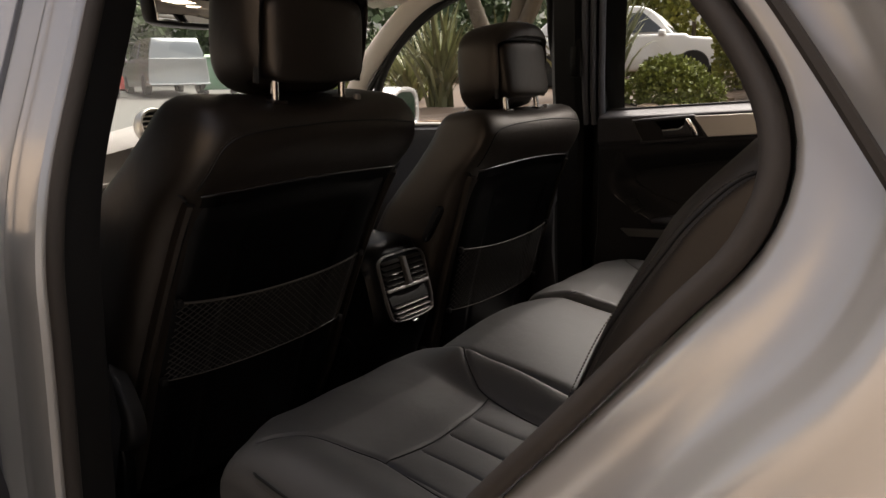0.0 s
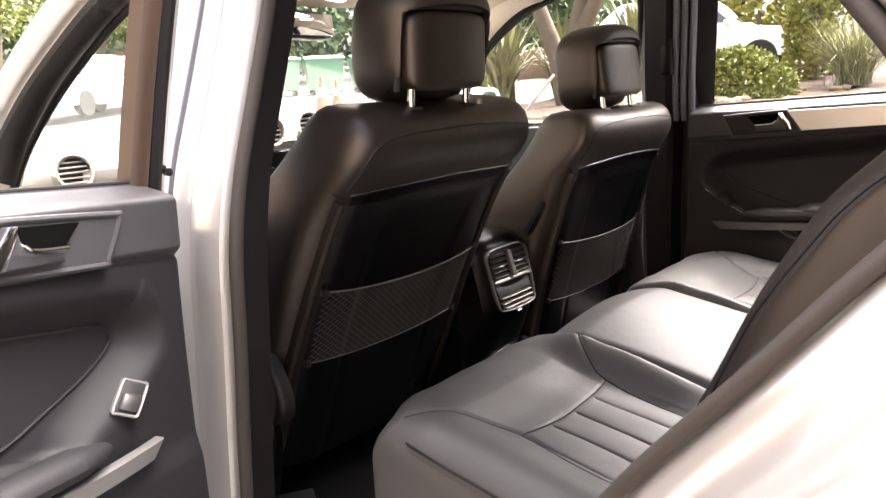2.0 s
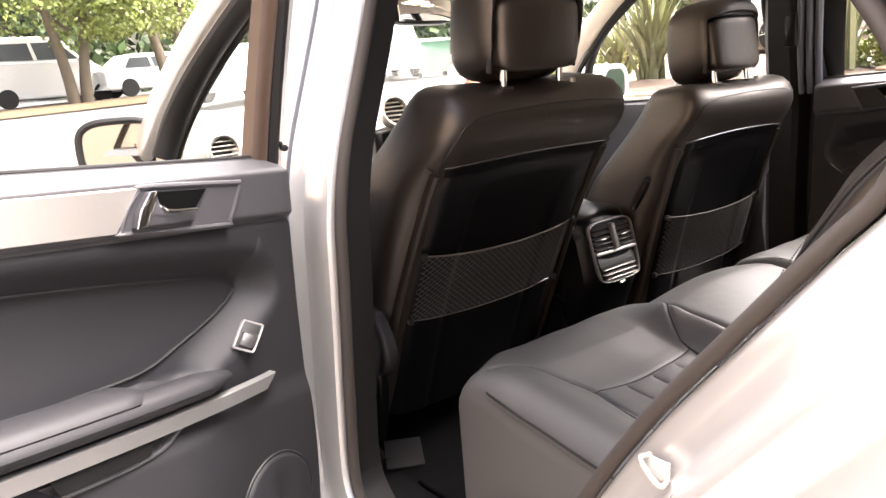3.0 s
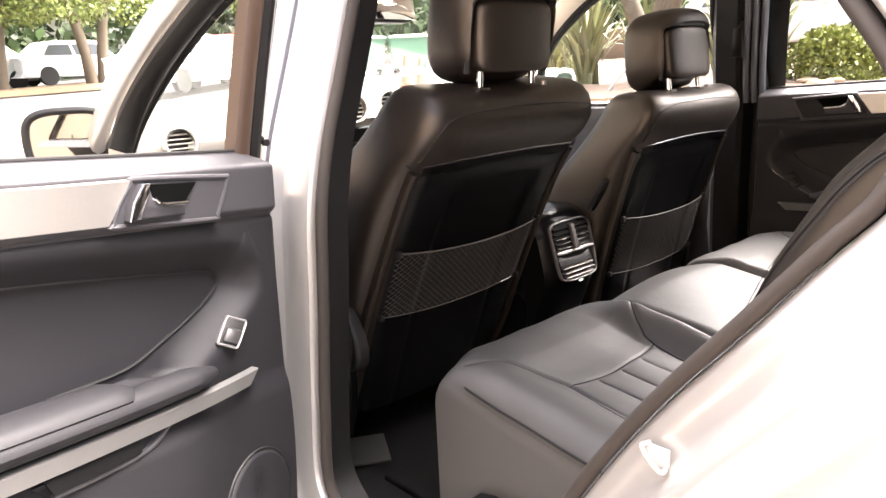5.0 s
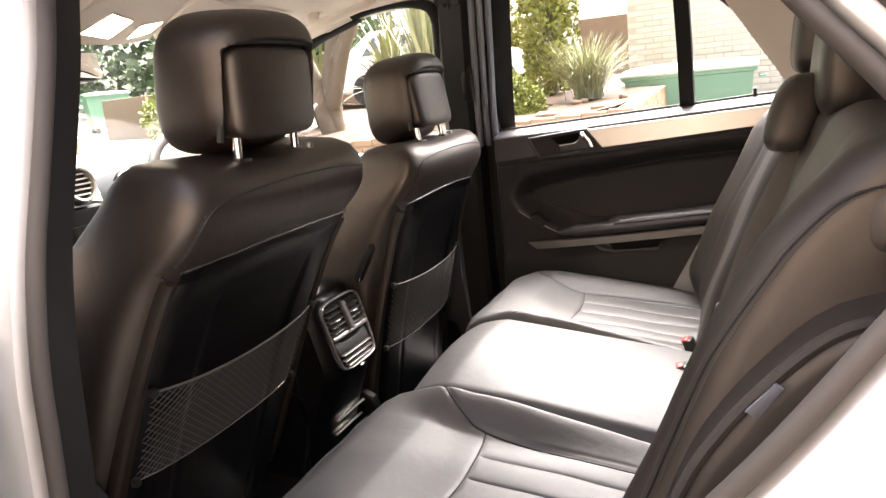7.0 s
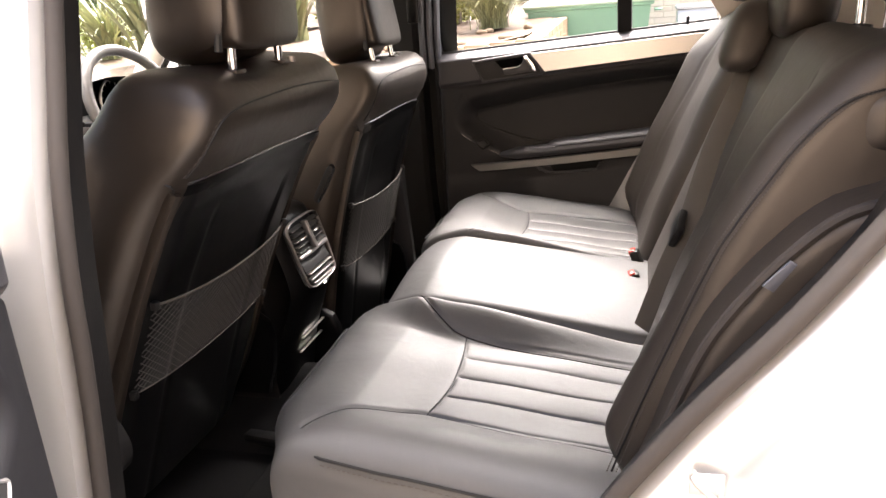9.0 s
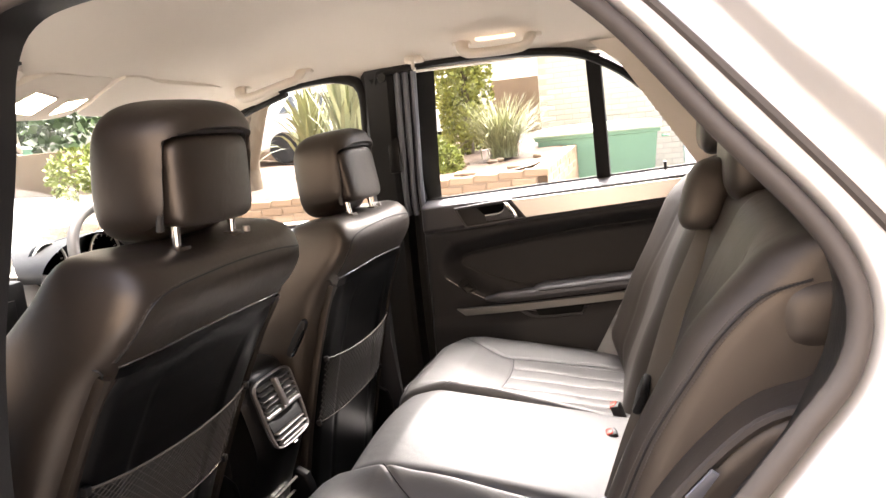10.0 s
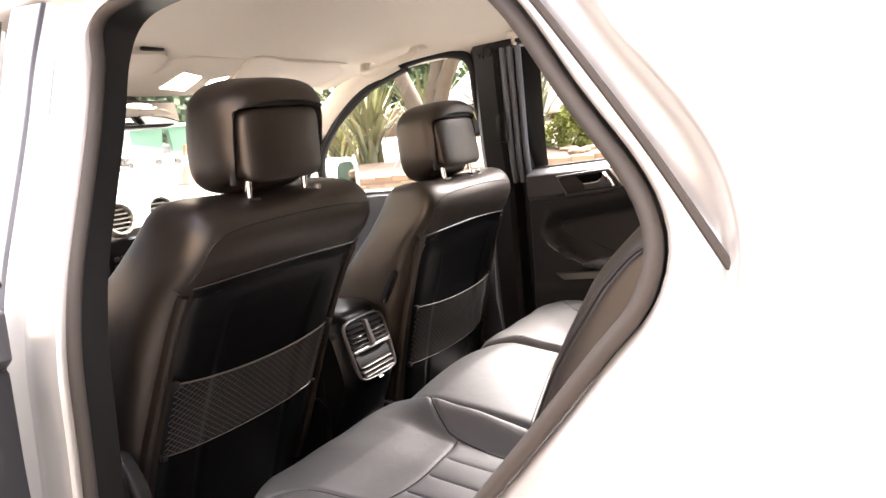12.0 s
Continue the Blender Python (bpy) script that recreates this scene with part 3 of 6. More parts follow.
def hill(v, c, w):
    return np.exp(-((v - c) / w) ** 2)


def rise(v, a, b):
    t = np.clip((v - a) / (b - a), 0, 1)
    return t * t * (3 - 2 * t)


# ---- front seats ----
BACK = [(-0.74, -0.215, -0.40, 0.225), (-0.62, -0.180, -0.385, 0.255), (-0.50, -0.146, -0.365, 0.268), (-0.40, -0.112, -0.34, 0.272), (-0.30, -0.074, -0.31, 0.270), (-0.20, -0.030, -0.272, 0.264),
        (-0.14, 0.004, -0.228, 0.256), (-0.115, 0.024, -0.195, 0.253), (-0.09, 0.042, -0.168, 0.249), (-0.065, 0.053, -0.146, 0.243), (-0.045, 0.056, -0.130, 0.236), (-0.028, 0.051, -0.118, 0.227), (-0.014, 0.038, -0.106, 0.214), (-0.005, 0.020, -0.098, 0.196), (0.001, -0.006, -0.085, 0.165), (0.005, -0.030, -0.065, 0.09)]


def back_at(z, k):
    return float(np.interp(z, [b[0] for b in BACK], [b[k] for b in BACK]))


def squareness(z):
    return 4.6 + 1.6 * ramp01(z, -0.15, -0.07)


def rear_x(y, z):
    """The rear face of the backrest."""
    xr, xf, w = back_at(z, 1), back_at(z, 2), back_at(z, 3)
    c, h = (xr + xf) / 2, (xr - xf) / 2
    e = squareness(z)
    return c + h * max(0.0, 1 - min(1.0, abs(y) / w) ** e) ** (1 / e)


def seat_back_loft():
    rows = []
    for z in list(np.linspace(-0.74, -0.10, 26)) + [-0.08, -0.065, -0.054, -0.045, -0.036, -0.028, -0.020, -0.014, -0.009, -0.005, -0.002, 0.001, 0.003, 0.005]:
        xr, xf, w = (back_at(z, k) for k in (1, 2, 3))
        c, h = (xr + xf) / 2, (xr - xf) / 2
        row = []
        for q in [2 * math.pi * j / 88 for j in range(88)]:
            cx, sy = math.cos(q), math.sin(q)
            e = 2 / squareness(z)
            x = c + h * math.copysign(abs(cx) ** e, cx)
            y = w * math.copysign(abs(sy) ** e, sy)
            # side bolsters lean forward
            x -= 0.05 * ramp01(abs(y), 0.17, 0.27) * ramp01(-z, 0.1, 0.3) * (cx < 0)
            row.append((x, y, z + 0.012 * (y / 0.2) ** 2 * ramp01(z, -0.06, 0.0)))
        rows.append(row)
    return skin(rows, close=True, cap=True)


def front_seat():
    s = thing("front_seat", "black leather front seat with headrest and net pocket on its back", "car seat", "front seats")
    part("backrest", seat_back_loft(), LEATHER, s, "black leather backrest")
    # hard board on the rear
    ys, zs = np.linspace(-0.222, 0.222, 61), np.linspace(-0.738, -0.123, 74)

    def board(y, z):
        d = 0.009 - 0.015 * ramp01(abs(y), 0.19, 0.222) - 0.007 * ramp01(z, -0.18, -0.128)
        d -= 0.006 * ramp01(0.115 - abs(y), -0.012, 0.012) * ramp01(z, -0.50, -0.36) * ramp01(-z, 0.15, 0.28)
        d -= 0.003 * bump_at(abs(y), 0.118, 0.006) * ramp01(-z, 0.17, 0.22)
        return rear_x(y, z) + d
    part("back_board", skin([[(board(y, z), y, z - 0.012 * (y / 0.22) ** 2 * (z > -0.14)) for y in ys] for z in zs]), GLOSS_BLACK, s, "glossy black seatback board")
    part("board_piping", tube([(rear_x(y, -0.121 - 0.010 * (y / 0.22) ** 2) + 0.001, y, -0.121 - 0.010 * (y / 0.22) ** 2) for y in np.linspace(-0.214, 0.216, 40)], 0.0020, 8), PIPING, s, "thin piping along the board's top")
    for sgn in (-1, 1):
        side = smooth_path([(rear_x(sgn * 0.225, z) + 0.0, sgn * (0.226 + 0.012 * ramp01(-z, 0.15, 0.6)), z) for z in np.linspace(-0.70, -0.14, 14)], 40)
        part("board_edge", tube(side, 0.009, 8, rz=0.012), LEATHER, s, "padded edge beside the board")
        sh = smooth_path([(rear_x(sgn * 0.226, -0.145) + 0.002, sgn * 0.226, -0.145), (rear_x(sgn * 0.238, -0.128) + 0.001, sgn * 0.240, -0.128), (back_at(-0.118, 1) - 0.10, sgn * 0.2455, -0.118), (back_at(-0.13, 1) - 0.17, sgn * 0.247, -0.135)], 24)
        part("shoulder_seam", tube(sh, 0.0018, 6), SEAM, s)
    crown = smooth_path([(-0.224, -0.120), (-0.219, -0.085), (-0.208, -0.057), (-0.185, -0.041), (-0.13, -0.033), (-0.05, -0.030), (0.02, -0.029), (0.12, -0.032), (0.205, -0.041)], 60)
    part("crown_seam", tube([(rear_x(y, z) + 0.0005, y, z) for y, z in crown], 0.0016, 6), SEAM, s, "stitched crown seam")
    st = []
    for i in range(0, 58, 1):
        (y0, z0), (y1, z1) = crown[i], crown[i + 1]
        n = Vector((0, -(z1 - z0), y1 - y0)).normalized() * 0.004
        y2, z2 = y0 + (y1 - y0) * 0.6, z0 + (z1 - z0) * 0.6
        st.append(tube([(rear_x(y0 + n.y, z0 + n.z) + 0.0006, y0 + n.y, z0 + n.z), (rear_x(y2 + n.y, z2 + n.z) + 0.0006, y2 + n.y, z2 + n.z)], 0.0006, 4))
    part("crown_stitches", join(*st), STITCH, s)
    # net pocket
    top = lambda y: -0.318 - 0.014 * (1 - (y / 0.21) ** 2)
    bot = lambda y: -0.474 - 0.014 * (1 - (y / 0.21) ** 2)
    off = lambda y, z: rear_x(y, z) + 0.010 + 0.012 * (1 - (y / 0.21) ** 2) * ramp01(z, -0.47, -0.36)
    th = []
    for k in range(-15, 29):
        for sgn in (1, -1):
            pts = []
            for t in np.linspace(0, 1, 41):
                zz = -0.489 + 0.179 * t
                y = sgn * (-0.21 + 0.0150 * k + 0.215 * t)
                if abs(y) <= 0.208 and bot(y) <= zz <= top(y):
                    pts.append((off(y, zz), y, zz))
            if len(pts) > 1:
                th.append(tube(pts, 0.0008, 4))
    net = part("net_pocket", join(*th), NET, s, "black elastic net pocket")
    for fn, r in ((top, 0.0022), (bot, 0.0012)):
        part("net_cord", tube([(off(y, fn(y)), y, fn(y)) for y in np.linspace(-0.21, 0.21, 30)], r, 6), STITCH, net)
    for y in (-0.21, 0.21):
        for z in (-0.318, -0.474):
            part("net_clip", box(rear_x(y * 0.97, z) + 0.012, y * 0.99, z, 0.012, 0.012, 0.014, 0.003), PLASTIC, net)
    part("net_rod", tube([(off(y, bot(y)) + 0.003, y, bot(y) + 0.004) for y in np.linspace(0.150, 0.188, 6)], 0.0016, 6), CHROME, net, "bright metal rod at the net's corner")
    # headrest on two posts
    for y in (-0.073, 0.073):
        post = part("headrest_post", tube([(0.0, y, -0.03), (-0.004, y, 0.08)], 0.0066, 12), CHROME, s, "bright metal post")
        part("collar", box(0.0, y, 0.000, 0.026, 0.030, 0.008, 0.003), LEATHER, post)
    part("release_button", lathe([(0.0, 0.006), (0.006, 0.005), (0.007, 0.0), (0.007, -0.004)], 12, "z", (0.008, 0.100, 0.003)), SATIN, s, "small satin headrest release")
    # the shell has a hollow in its rear face, in which the pad sits
    def hollowed(x, y, z):
        k = ramp01(0.115 - abs(y), 0.0, 0.006) * ramp01(0.172 - z - 0.006 * (y / 0.11) ** 6, 0.0, 0.006) * ramp01(x, -0.02, 0.005)
        x -= 0.034 * k
        x += 0.05 * (z - 0.11) - 0.012 * (y / 0.125) ** 2
        return x, y * (1 - 0.10 * max(0, (0.112 - z) / 0.104) ** 2), z - 0.012 * (y / 0.125) ** 2 * (z > 0.112) + 0.14 * (x + 0.02) * (z < 0.112)
    h = part("headrest", mapped(pillow(-0.034, 0, 0.111, 0.076, 0.127, 0.101, 4.2, 176, 120), hollowed), LEATHER, s, "padded black leather headrest")
    rim = smooth_path([(-0.1085, 0.03), (-0.1085, 0.10), (-0.107, 0.148), (-0.098, 0.163), (-0.06, 0.167), (0.06, 0.167), (0.098, 0.163), (0.107, 0.148), (0.1085, 0.10), (0.1085, 0.03)], 80)
    # black bead laid in the groove to deepen its shade
    part("groove_shade", tube([(0.022 + 0.05 * (z - 0.11) - 0.020 * (y / 0.11) ** 4, y, z) for y, z in rim], 0.0055, 8), SEAM, h, "black bead for the shade in the groove round the rear pad")
    rear_pad = mapped(pillow(0.004, 0, 0.096, 0.033, 0.102, 0.066, 6.0, 72, 40), lambda x, y, z: (x - 0.06 * (z - 0.11) - 0.009 * (y / 0.09) ** 2, y, z))
    part("headrest_pad", rear_pad, LEATHER, h, "smooth inset rear pad")
    # seat base
    cushion = mapped(pillow(-0.50, 0, -0.64, 0.30, 0.265, 0.085, 4.5, 40, 16), lambda x, y, z: (x, y, z + 0.10 * (-0.2 - x) * 0.4 + 0.02 * (abs(y) / 0.26) ** 3))
    part("seat_cushion", cushion, LEATHER, s, "black leather seat cushion")
    for sgn in (-1, 1):
        shield = smooth_path([(-0.80, -0.70), (-0.78, -0.655), (-0.5, -0.64), (-0.30, -0.60), (-0.20, -0.555), (-0.155, -0.57), (-0.145, -0.63), (-0.16, -0.72), (-0.22, -0.75), (-0.78, -0.75)], 50)
        part("side_shield", plate(shield[:-1], 0.022, lambda a, b, d: (a, sgn * (0.262 + d), b), 0.008, 3), GLOSS_BLACK, s, "dark plastic seat side shield")
        part("seat_rail", box(-0.56, sgn * 0.20, -0.765, 0.46, 0.035, 0.03, 0.005), CARPET, s)
    return s


seat = front_seat()
seat.matrix_world = pose(0.034, -0.383, 1.285, 0, 5.5, 0)
tagged(seat, "black leather front passenger seat with headrest and net pocket")
driver = copy_thing(seat, pose(-0.028, 0.383, 1.235, 0, -5.5, 0))
hinge = smooth_path([(-0.245, -0.60), (-0.205, -0.455), (-0.180, -0.440), (-0.150, -0.455), (-0.122, -0.490), (-0.108, -0.525), (-0.116, -0.560), (-0.16, -0.585), (-0.22, -0.60)], 44, closed=True)
part("recliner_cover", plate(hinge, 0.030, lambda a, b, d: (a, -0.258 - d, b), 0.012, 4), PLASTIC, seat, "rounded dark recliner cover")
lever = plate(smooth_path([(-0.01, 0.0), (0.0, 0.012), (0.075, 0.018), (0.088, 0.008), (0.075, -0.006), (0.0, -0.012)], 24, closed=True), 0.016, lambda a, b, d: (-0.125 + 0.64 * a - 0.5 * b, -0.268 - d, -0.275 + 0.77 * a + 0.5 * b), 0.004)
lever_ob = part("side_lever", lever, PLASTIC, driver, "small black side lever")
part("lever_edge", tube([(-0.125 + 0.64 * a - 0.5 * b, -0.285, -0.275 + 0.77 * a + 0.5 * b) for a, b in ((0.0, -0.012), (0.04, -0.009), (0.075, -0.006))], 0.0022, 6), CHROME, lever_ob, "bright lever edge")
tagged(driver, "black leather driver seat set lower, net pocket behind")

# ---- rear bench ----
bench = thing("rear_bench", "black leather rear bench with fluted seat panels", "car seat")


FRONT_SEAM = smooth_path([(0.302, 0.272), (0.310, 0.34), (0.313, 0.41), (0.309, 0.475), (0.300, 0.532)], 24)
INNER_SEAM = smooth_path([(0.64, 0.286), (0.45, 0.284), (0.302, 0.272), (0.262, 0.256), (0.228, 0.232), (0.206, 0.208)], 40)
OUTER_SEAM = smooth_path([(0.64, 0.545), (0.40, 0.541), (0.300, 0.532), (0.250, 0.548), (0.195, 0.578), (0.160, 0.615), (0.150, 0.640)], 40)


def side_height(a, b):
    """Top of an outer place of the bench; b is the distance from the middle of the car."""
    z = 0.802 + 0.019 * rise(-a, -0.28, -0.13) - 0.135 * np.maximum(0, a - 0.20) - 1.2 * np.minimum(0, a - 0.13) ** 2
    z = z + (0.041 - 0.026 * rise(a, 0.28, 0.60)) * rise(-b, -0.290, -0.212) * rise(a, 0.10, 0.24) + 0.024 * hill(b, 0.610, 0.06) * rise(a, 0.12, 0.26) * rise(-a, -0.75, -0.45)
    front = 0.302 + 0.011 * np.sin(np.clip((b - 0.272) / 0.26, 0, 1) * math.pi)
    inside = rise(b, 0.266, 0.280) * rise(-b, -0.547, -0.533) * rise(a - front, -0.002, 0.012)
    z = z - 0.001 * inside
    flutes = np.abs(np.sin((b - 0.272) / 0.065 * math.pi))
    z = z + inside * (0.007 * flutes ** 0.22 - 0.0055)
    z = z - 0.0015 * groove(a, b, FRONT_SEAM, 0.004)
    z = z - 0.003 * groove(a, b, INNER_SEAM, 0.005)
    z = z - 0.004 * groove(a, b, OUTER_SEAM, 0.005)
    z = z + 0.0018 * np.sin(a * 23 + b * 31) * np.sin(b * 17 - a * 9)
    return z


def round_front(a, b):
    k = rise(b, 0.55, 0.675) * 0.045 + rise(-b, -0.24, -0.205) * 0.012
    return a + k * rise(-a, -0.30, -0.10), b


for sgn in (-1, 1):
    pan = part("outer_cushion", pad(0.072, 0.70, 0.2045, 0.678, side_height, lambda a, b, h: (a, sgn * b, h), 170, 160, 0.048, 0.27, round_front, 0.014), LIT_LEATHER, bench, "black leather outer cushion with flutes")
    for seam_line in (FRONT_SEAM, INNER_SEAM, OUTER_SEAM):
        part("cushion_seam", tube([(a, sgn * b, float(side_height(np.array(a), np.array(b))) + 0.0004) for a, b in seam_line], 0.0013, 6), SEAM, pan)
    for k in (1, 2, 3):
        b = 0.272 + 0.065 * k
        part("flute_seam", tube([(a, sgn * b, float(side_height(np.array(a), np.array(b))) + 0.0006) for a in np.linspace(0.318, 0.66, 24)], 0.0012, 6), SEAM, pan)
    rim = smooth_path([(0.100, 0.27), (0.100, 0.45), (0.104, 0.54), (0.118, 0.600), (0.155, 0.640), (0.205, 0.648), (0.40, 0.648), (0.62, 0.648)], 90)
    line = []
    for i in range(90):
        (a0, b0), (a1, b1), (a, b) = rim[max(0, i - 1)], rim[min(89, i + 1)], rim[i]
        n = Vector((-(b1 - b0), a1 - a0, 0)).normalized() * 0.0243
        aa, bb = round_front(np.array(a), np.array(b))
        line.append((float(aa) + n.x, float(bb) + n.y, float(side_height(aa, bb)) - 0.0235))
    part("cushion_piping", tube([(x, sgn * y, z) for x, y, z in line], 0.0022, 6), SEAM, pan)
    dashes = [tube([(x0, sgn * (y0 + 0.003), z0 - 0.008), (0.4 * x0 + 0.6 * x1, sgn * (0.4 * y0 + 0.6 * y1 + 0.003), 0.4 * z0 + 0.6 * z1 - 0.008)], 0.0009, 4) for (x0, y0, z0), (x1, y1, z1) in zip(line[18:], line[19:])]
    part("cushion_stitches", join(*dashes), STITCH, pan)


def middle_height(a, b):
    z = 0.846 - 0.15 * np.maximum(0, a - 0.20) - 2.0 * np.minimum(0, a - 0.22) ** 2
    z = z - 0.014 * (b / 0.2) ** 2 + 0.004 * np.sin(a * 14) * np.sin(b * 12 + 1)
    return z


part("middle_cushion", pad(0.115, 0.69, -0.200, 0.200, middle_height, lambda a, b, h: (a, b, h), 80, 70, 0.024, 0.30), LIT_LEATHER, bench, "raised smooth middle cushion")


# backrest: a runs up the slope, b across
def squab_place(a, b, h):
    return 0.588 + 0.367 * a - 0.892 * h, b, 0.745 + 0.892 * a + 0.35 * h * 0.6


def outer_squab(c, w, sgn):
    def height(a, b):
        o = sgn * (b - c) / w
        h = (0.044 + 0.028 * (1 - a / 0.6)) * rise(o, 0.20, 0.86) * rise(-a, -0.64, -0.48) * rise(a, -0.02, 0.1) + 0.012 * (1 - (2 * a / 0.6 - 1) ** 2)
        h = h - 0.0025 * groove(a, b, [(0.0, c + sgn * w * 0.48), (0.25, c + sgn * w * 0.50), (0.48, c + sgn * w * 0.42), (0.56, c + sgn * w * 0.30)], 0.005)
        h = h + 0.002 * np.sin(a * 25 + b * 13)
        return h
    return height


for c, w, sgn in ((-0.4395, 0.2055, -1), (0.4395, 0.2055, 1)):
    q = part("outer_squab", pad(-0.02, 0.622, c - w, c + w, outer_squab(c, w, sgn), squab_place, 110, 80, 0.048, 0.16), HALF_LIT_LEATHER, bench, "black leather outer backrest with side bolster")
    edge_line = [(x, sgn * 0.6455, z) for x, z in smooth_path([(0.566, 0.80), (0.591, 0.872), (0.619, 0.945), (0.668, 1.066), (0.692, 1.112), (0.724, 1.162), (0.750, 1.199), (0.787, 1.235), (0.83, 1.250)], 150)]
    part("shoulder_cap", mapped(pillow(0.850, sgn * 0.576, 1.218, 0.066, 0.078, 0.044, 3.0, 40, 24), lambda x, y, z: (x, y, z + 0.15 * (x - 0.84))), HALF_LIT_LEATHER, q, "padded shoulder cap")
    part("squab_seam", tube(edge_line, 0.0014, 6), SEAM, q)
    d = []
    for k in (-1, 1):
        for i in range(0, 148):
            p0, p1 = Vector(edge_line[i]), Vector(edge_line[i + 1])
            o = Vector((k * 0.0055, sgn * 0.0008, 0))
            d.append(tube([p0 + o, p0 + o + (p1 - p0) * 0.55], 0.0008, 4))
    part("squab_stitches", join(*d), STITCH, q)
part("middle_squab", pad(-0.02, 0.612, -0.250, 0.250, lambda a, b: -0.010 - 0.012 * (b / 0.23) ** 2, squab_place, 60, 50, 0.045, 0.15), HALF_LIT_LEATHER, bench, "black leather middle backrest")
part("squab_back", box(0.855, 0, 0.98, 0.05, 1.28, 0.48, 0.02), CARPET, bench)
part("shelf_cover", box(0.99, 0, 1.14, 0.20, 1.26, 0.03, 0.012), GLOSS_BLACK, bench)
# side cheek between backrest and door, with its curved lip and pull tab
cheek = smooth_path([(0.57, 0.70), (0.615, 0.88), (0.655, 0.99), (0.690, 1.05), (0.731, 1.10), (0.771, 1.137), (0.81, 1.153), (0.87, 1.15), (0.87, 0.90), (0.80, 0.70), (0.70, 0.62)], 70, closed=True)
for sgn in (-1, 1):
    ck = part("side_cheek", plate(cheek, 0.075, lambda a, b, d: (a, sgn * (0.640 + d), b), 0.018, 4), HALF_LIT_LEATHER, bench, "dark padded side cheek")
    lip = smooth_path([(0.585, 0.76), (0.617, 0.88), (0.657, 0.99), (0.692, 1.05), (0.733, 1.10), (0.773, 1.137), (0.81, 1.152), (0.85, 1.154)], 40)
    part("cheek_lip", tube([(x, sgn * 0.708, z) for x, z in lip], 0.006, 8), WARM_RUBBER, ck, "curved lip of the cheek")
part("release_tab", plate([(0.0, 0.0), (0.023, 0.026), (0.029, 0.022), (0.010, -0.006)], 0.004, lambda a, b, d: (0.710 + a, -0.7215 - d, 1.076 + b), 0.001), GREY_SEAL, bench, "grey fabric release tab")


# rear headrests
def rear_headrest():
    h = thing("rear_headrest", "black leather rear headrest on metal posts", "headrest", "rear headrests")
    body = mapped(pillow(0.0, 0, 0.10, 0.050, 0.125, 0.082, 4.0, 40, 24), lambda x, y, z: (x + 0.10 * (z - 0.10) - 0.010 * (y / 0.12) ** 2, y, z - 0.01 * (y / 0.125) ** 2))
    part("cushion", body, LEATHER, h)
    for y in (-0.06, 0.06):
        p = part("post", tube([(0.0, y, -0.08), (0.002, y, 0.06)], 0.006, 10), CHROME, h, "bright metal post")
        part("collar", lathe([(0.0, 0.0), (0.016, 0.0), (0.016, 0.006), (0.0, 0.010)], 16, "z", (0.0, y, -0.030)), PLASTIC, p)
    return h


rh = rear_headrest()
rh.matrix_world = pose(0.866, -0.405, 1.312)
copy_thing(rh, pose(0.845, 0.40, 1.292))
copy_thing(rh, pose(0.858, -0.015, 1.240) @ Matrix.Diagonal((1, 1.12, 1, 1)))

# belts
belt = thing("seat_belt", "grey woven middle seat belt with buckle tongue", "seat belt")
strap = smooth_path([(0.862, 0.03, 1.330), (0.825, 0.018, 1.30), (0.782, 0.000, 1.206), (0.722, -0.100, 1.096), (0.676, -0.194, 0.982), (0.642, -0.226, 0.905), (0.605, -0.232, 0.80)], 50)
part("webbing", tube(strap, 0.0215, 10, rz=0.0022, up=(-0.62, -0.72, 0.30)), BELT, belt, "grey woven webbing")
tg = pose(0.664, -0.202, 0.970, 24, 22, 0)
tongue = part("tongue", moved(box(-0.006, 0, 0, 0.014, 0.058, 0.042, 0.005), tg), PLASTIC, belt, "black tongue cover")
part("blade", moved(join(box(-0.002, 0, -0.040, 0.004, 0.012, 0.05, 0.001), box(-0.002, -0.0, -0.062, 0.004, 0.032, 0.010, 0.001)), tg), CHROME, tongue, "bright tongue blade")
guide = mapped(pillow(0.768, 0.0, 1.262, 0.040, 0.052, 0.060, 3.0, 36, 22), lambda x, y, z: (x + 0.3 * (z - 1.225), y - 0.25 * (z - 1.225) * -1, z))
part("belt_guide", guide, HALF_LIT_LEATHER, belt, "leather covered belt guide")
for y, lean in ((0.06, 10), (0.20, -8)):
    b = thing("belt_buckle", "black belt buckle with red release button", "belt buckle", "belt buckles", at=pose(0.597, y, 0.76, 0, -18, lean))
    part("body", box(0, 0, 0.0, 0.020, 0.034, 0.075, 0.006), PLASTIC, b)
    part("button", box(-0.004, 0, 0.034, 0.014, 0.026, 0.012, 0.003), RED, b, "red release button")
outer = thing("outer_belt", "grey woven outer seat belt beside the backrest", "seat belt")
part("webbing", tube(smooth_path([(0.858, -0.585, 1.325), (0.838, -0.580, 1.285), (0.828, -0.575, 1.255), (0.838, -0.57, 1.22)], 20), 0.018, 8, rz=0.002, up=(1, 0, 0)), BELT, outer)
part("anchor", box(0.855, -0.60, 1.385, 0.02, 0.05, 0.04, 0.006), PLASTIC, outer)
mat_floor = solid("floor_mat", pad(-0.16, 0.10, -0.60, -0.16, lambda a, b: 0.458 + 0.002 * np.sin(a * 60), lambda a, b, h: (a, b, h), 10, 14, 0.006, 0.012), CARPET, "black carpet mat on the rear floor", "floor mat")
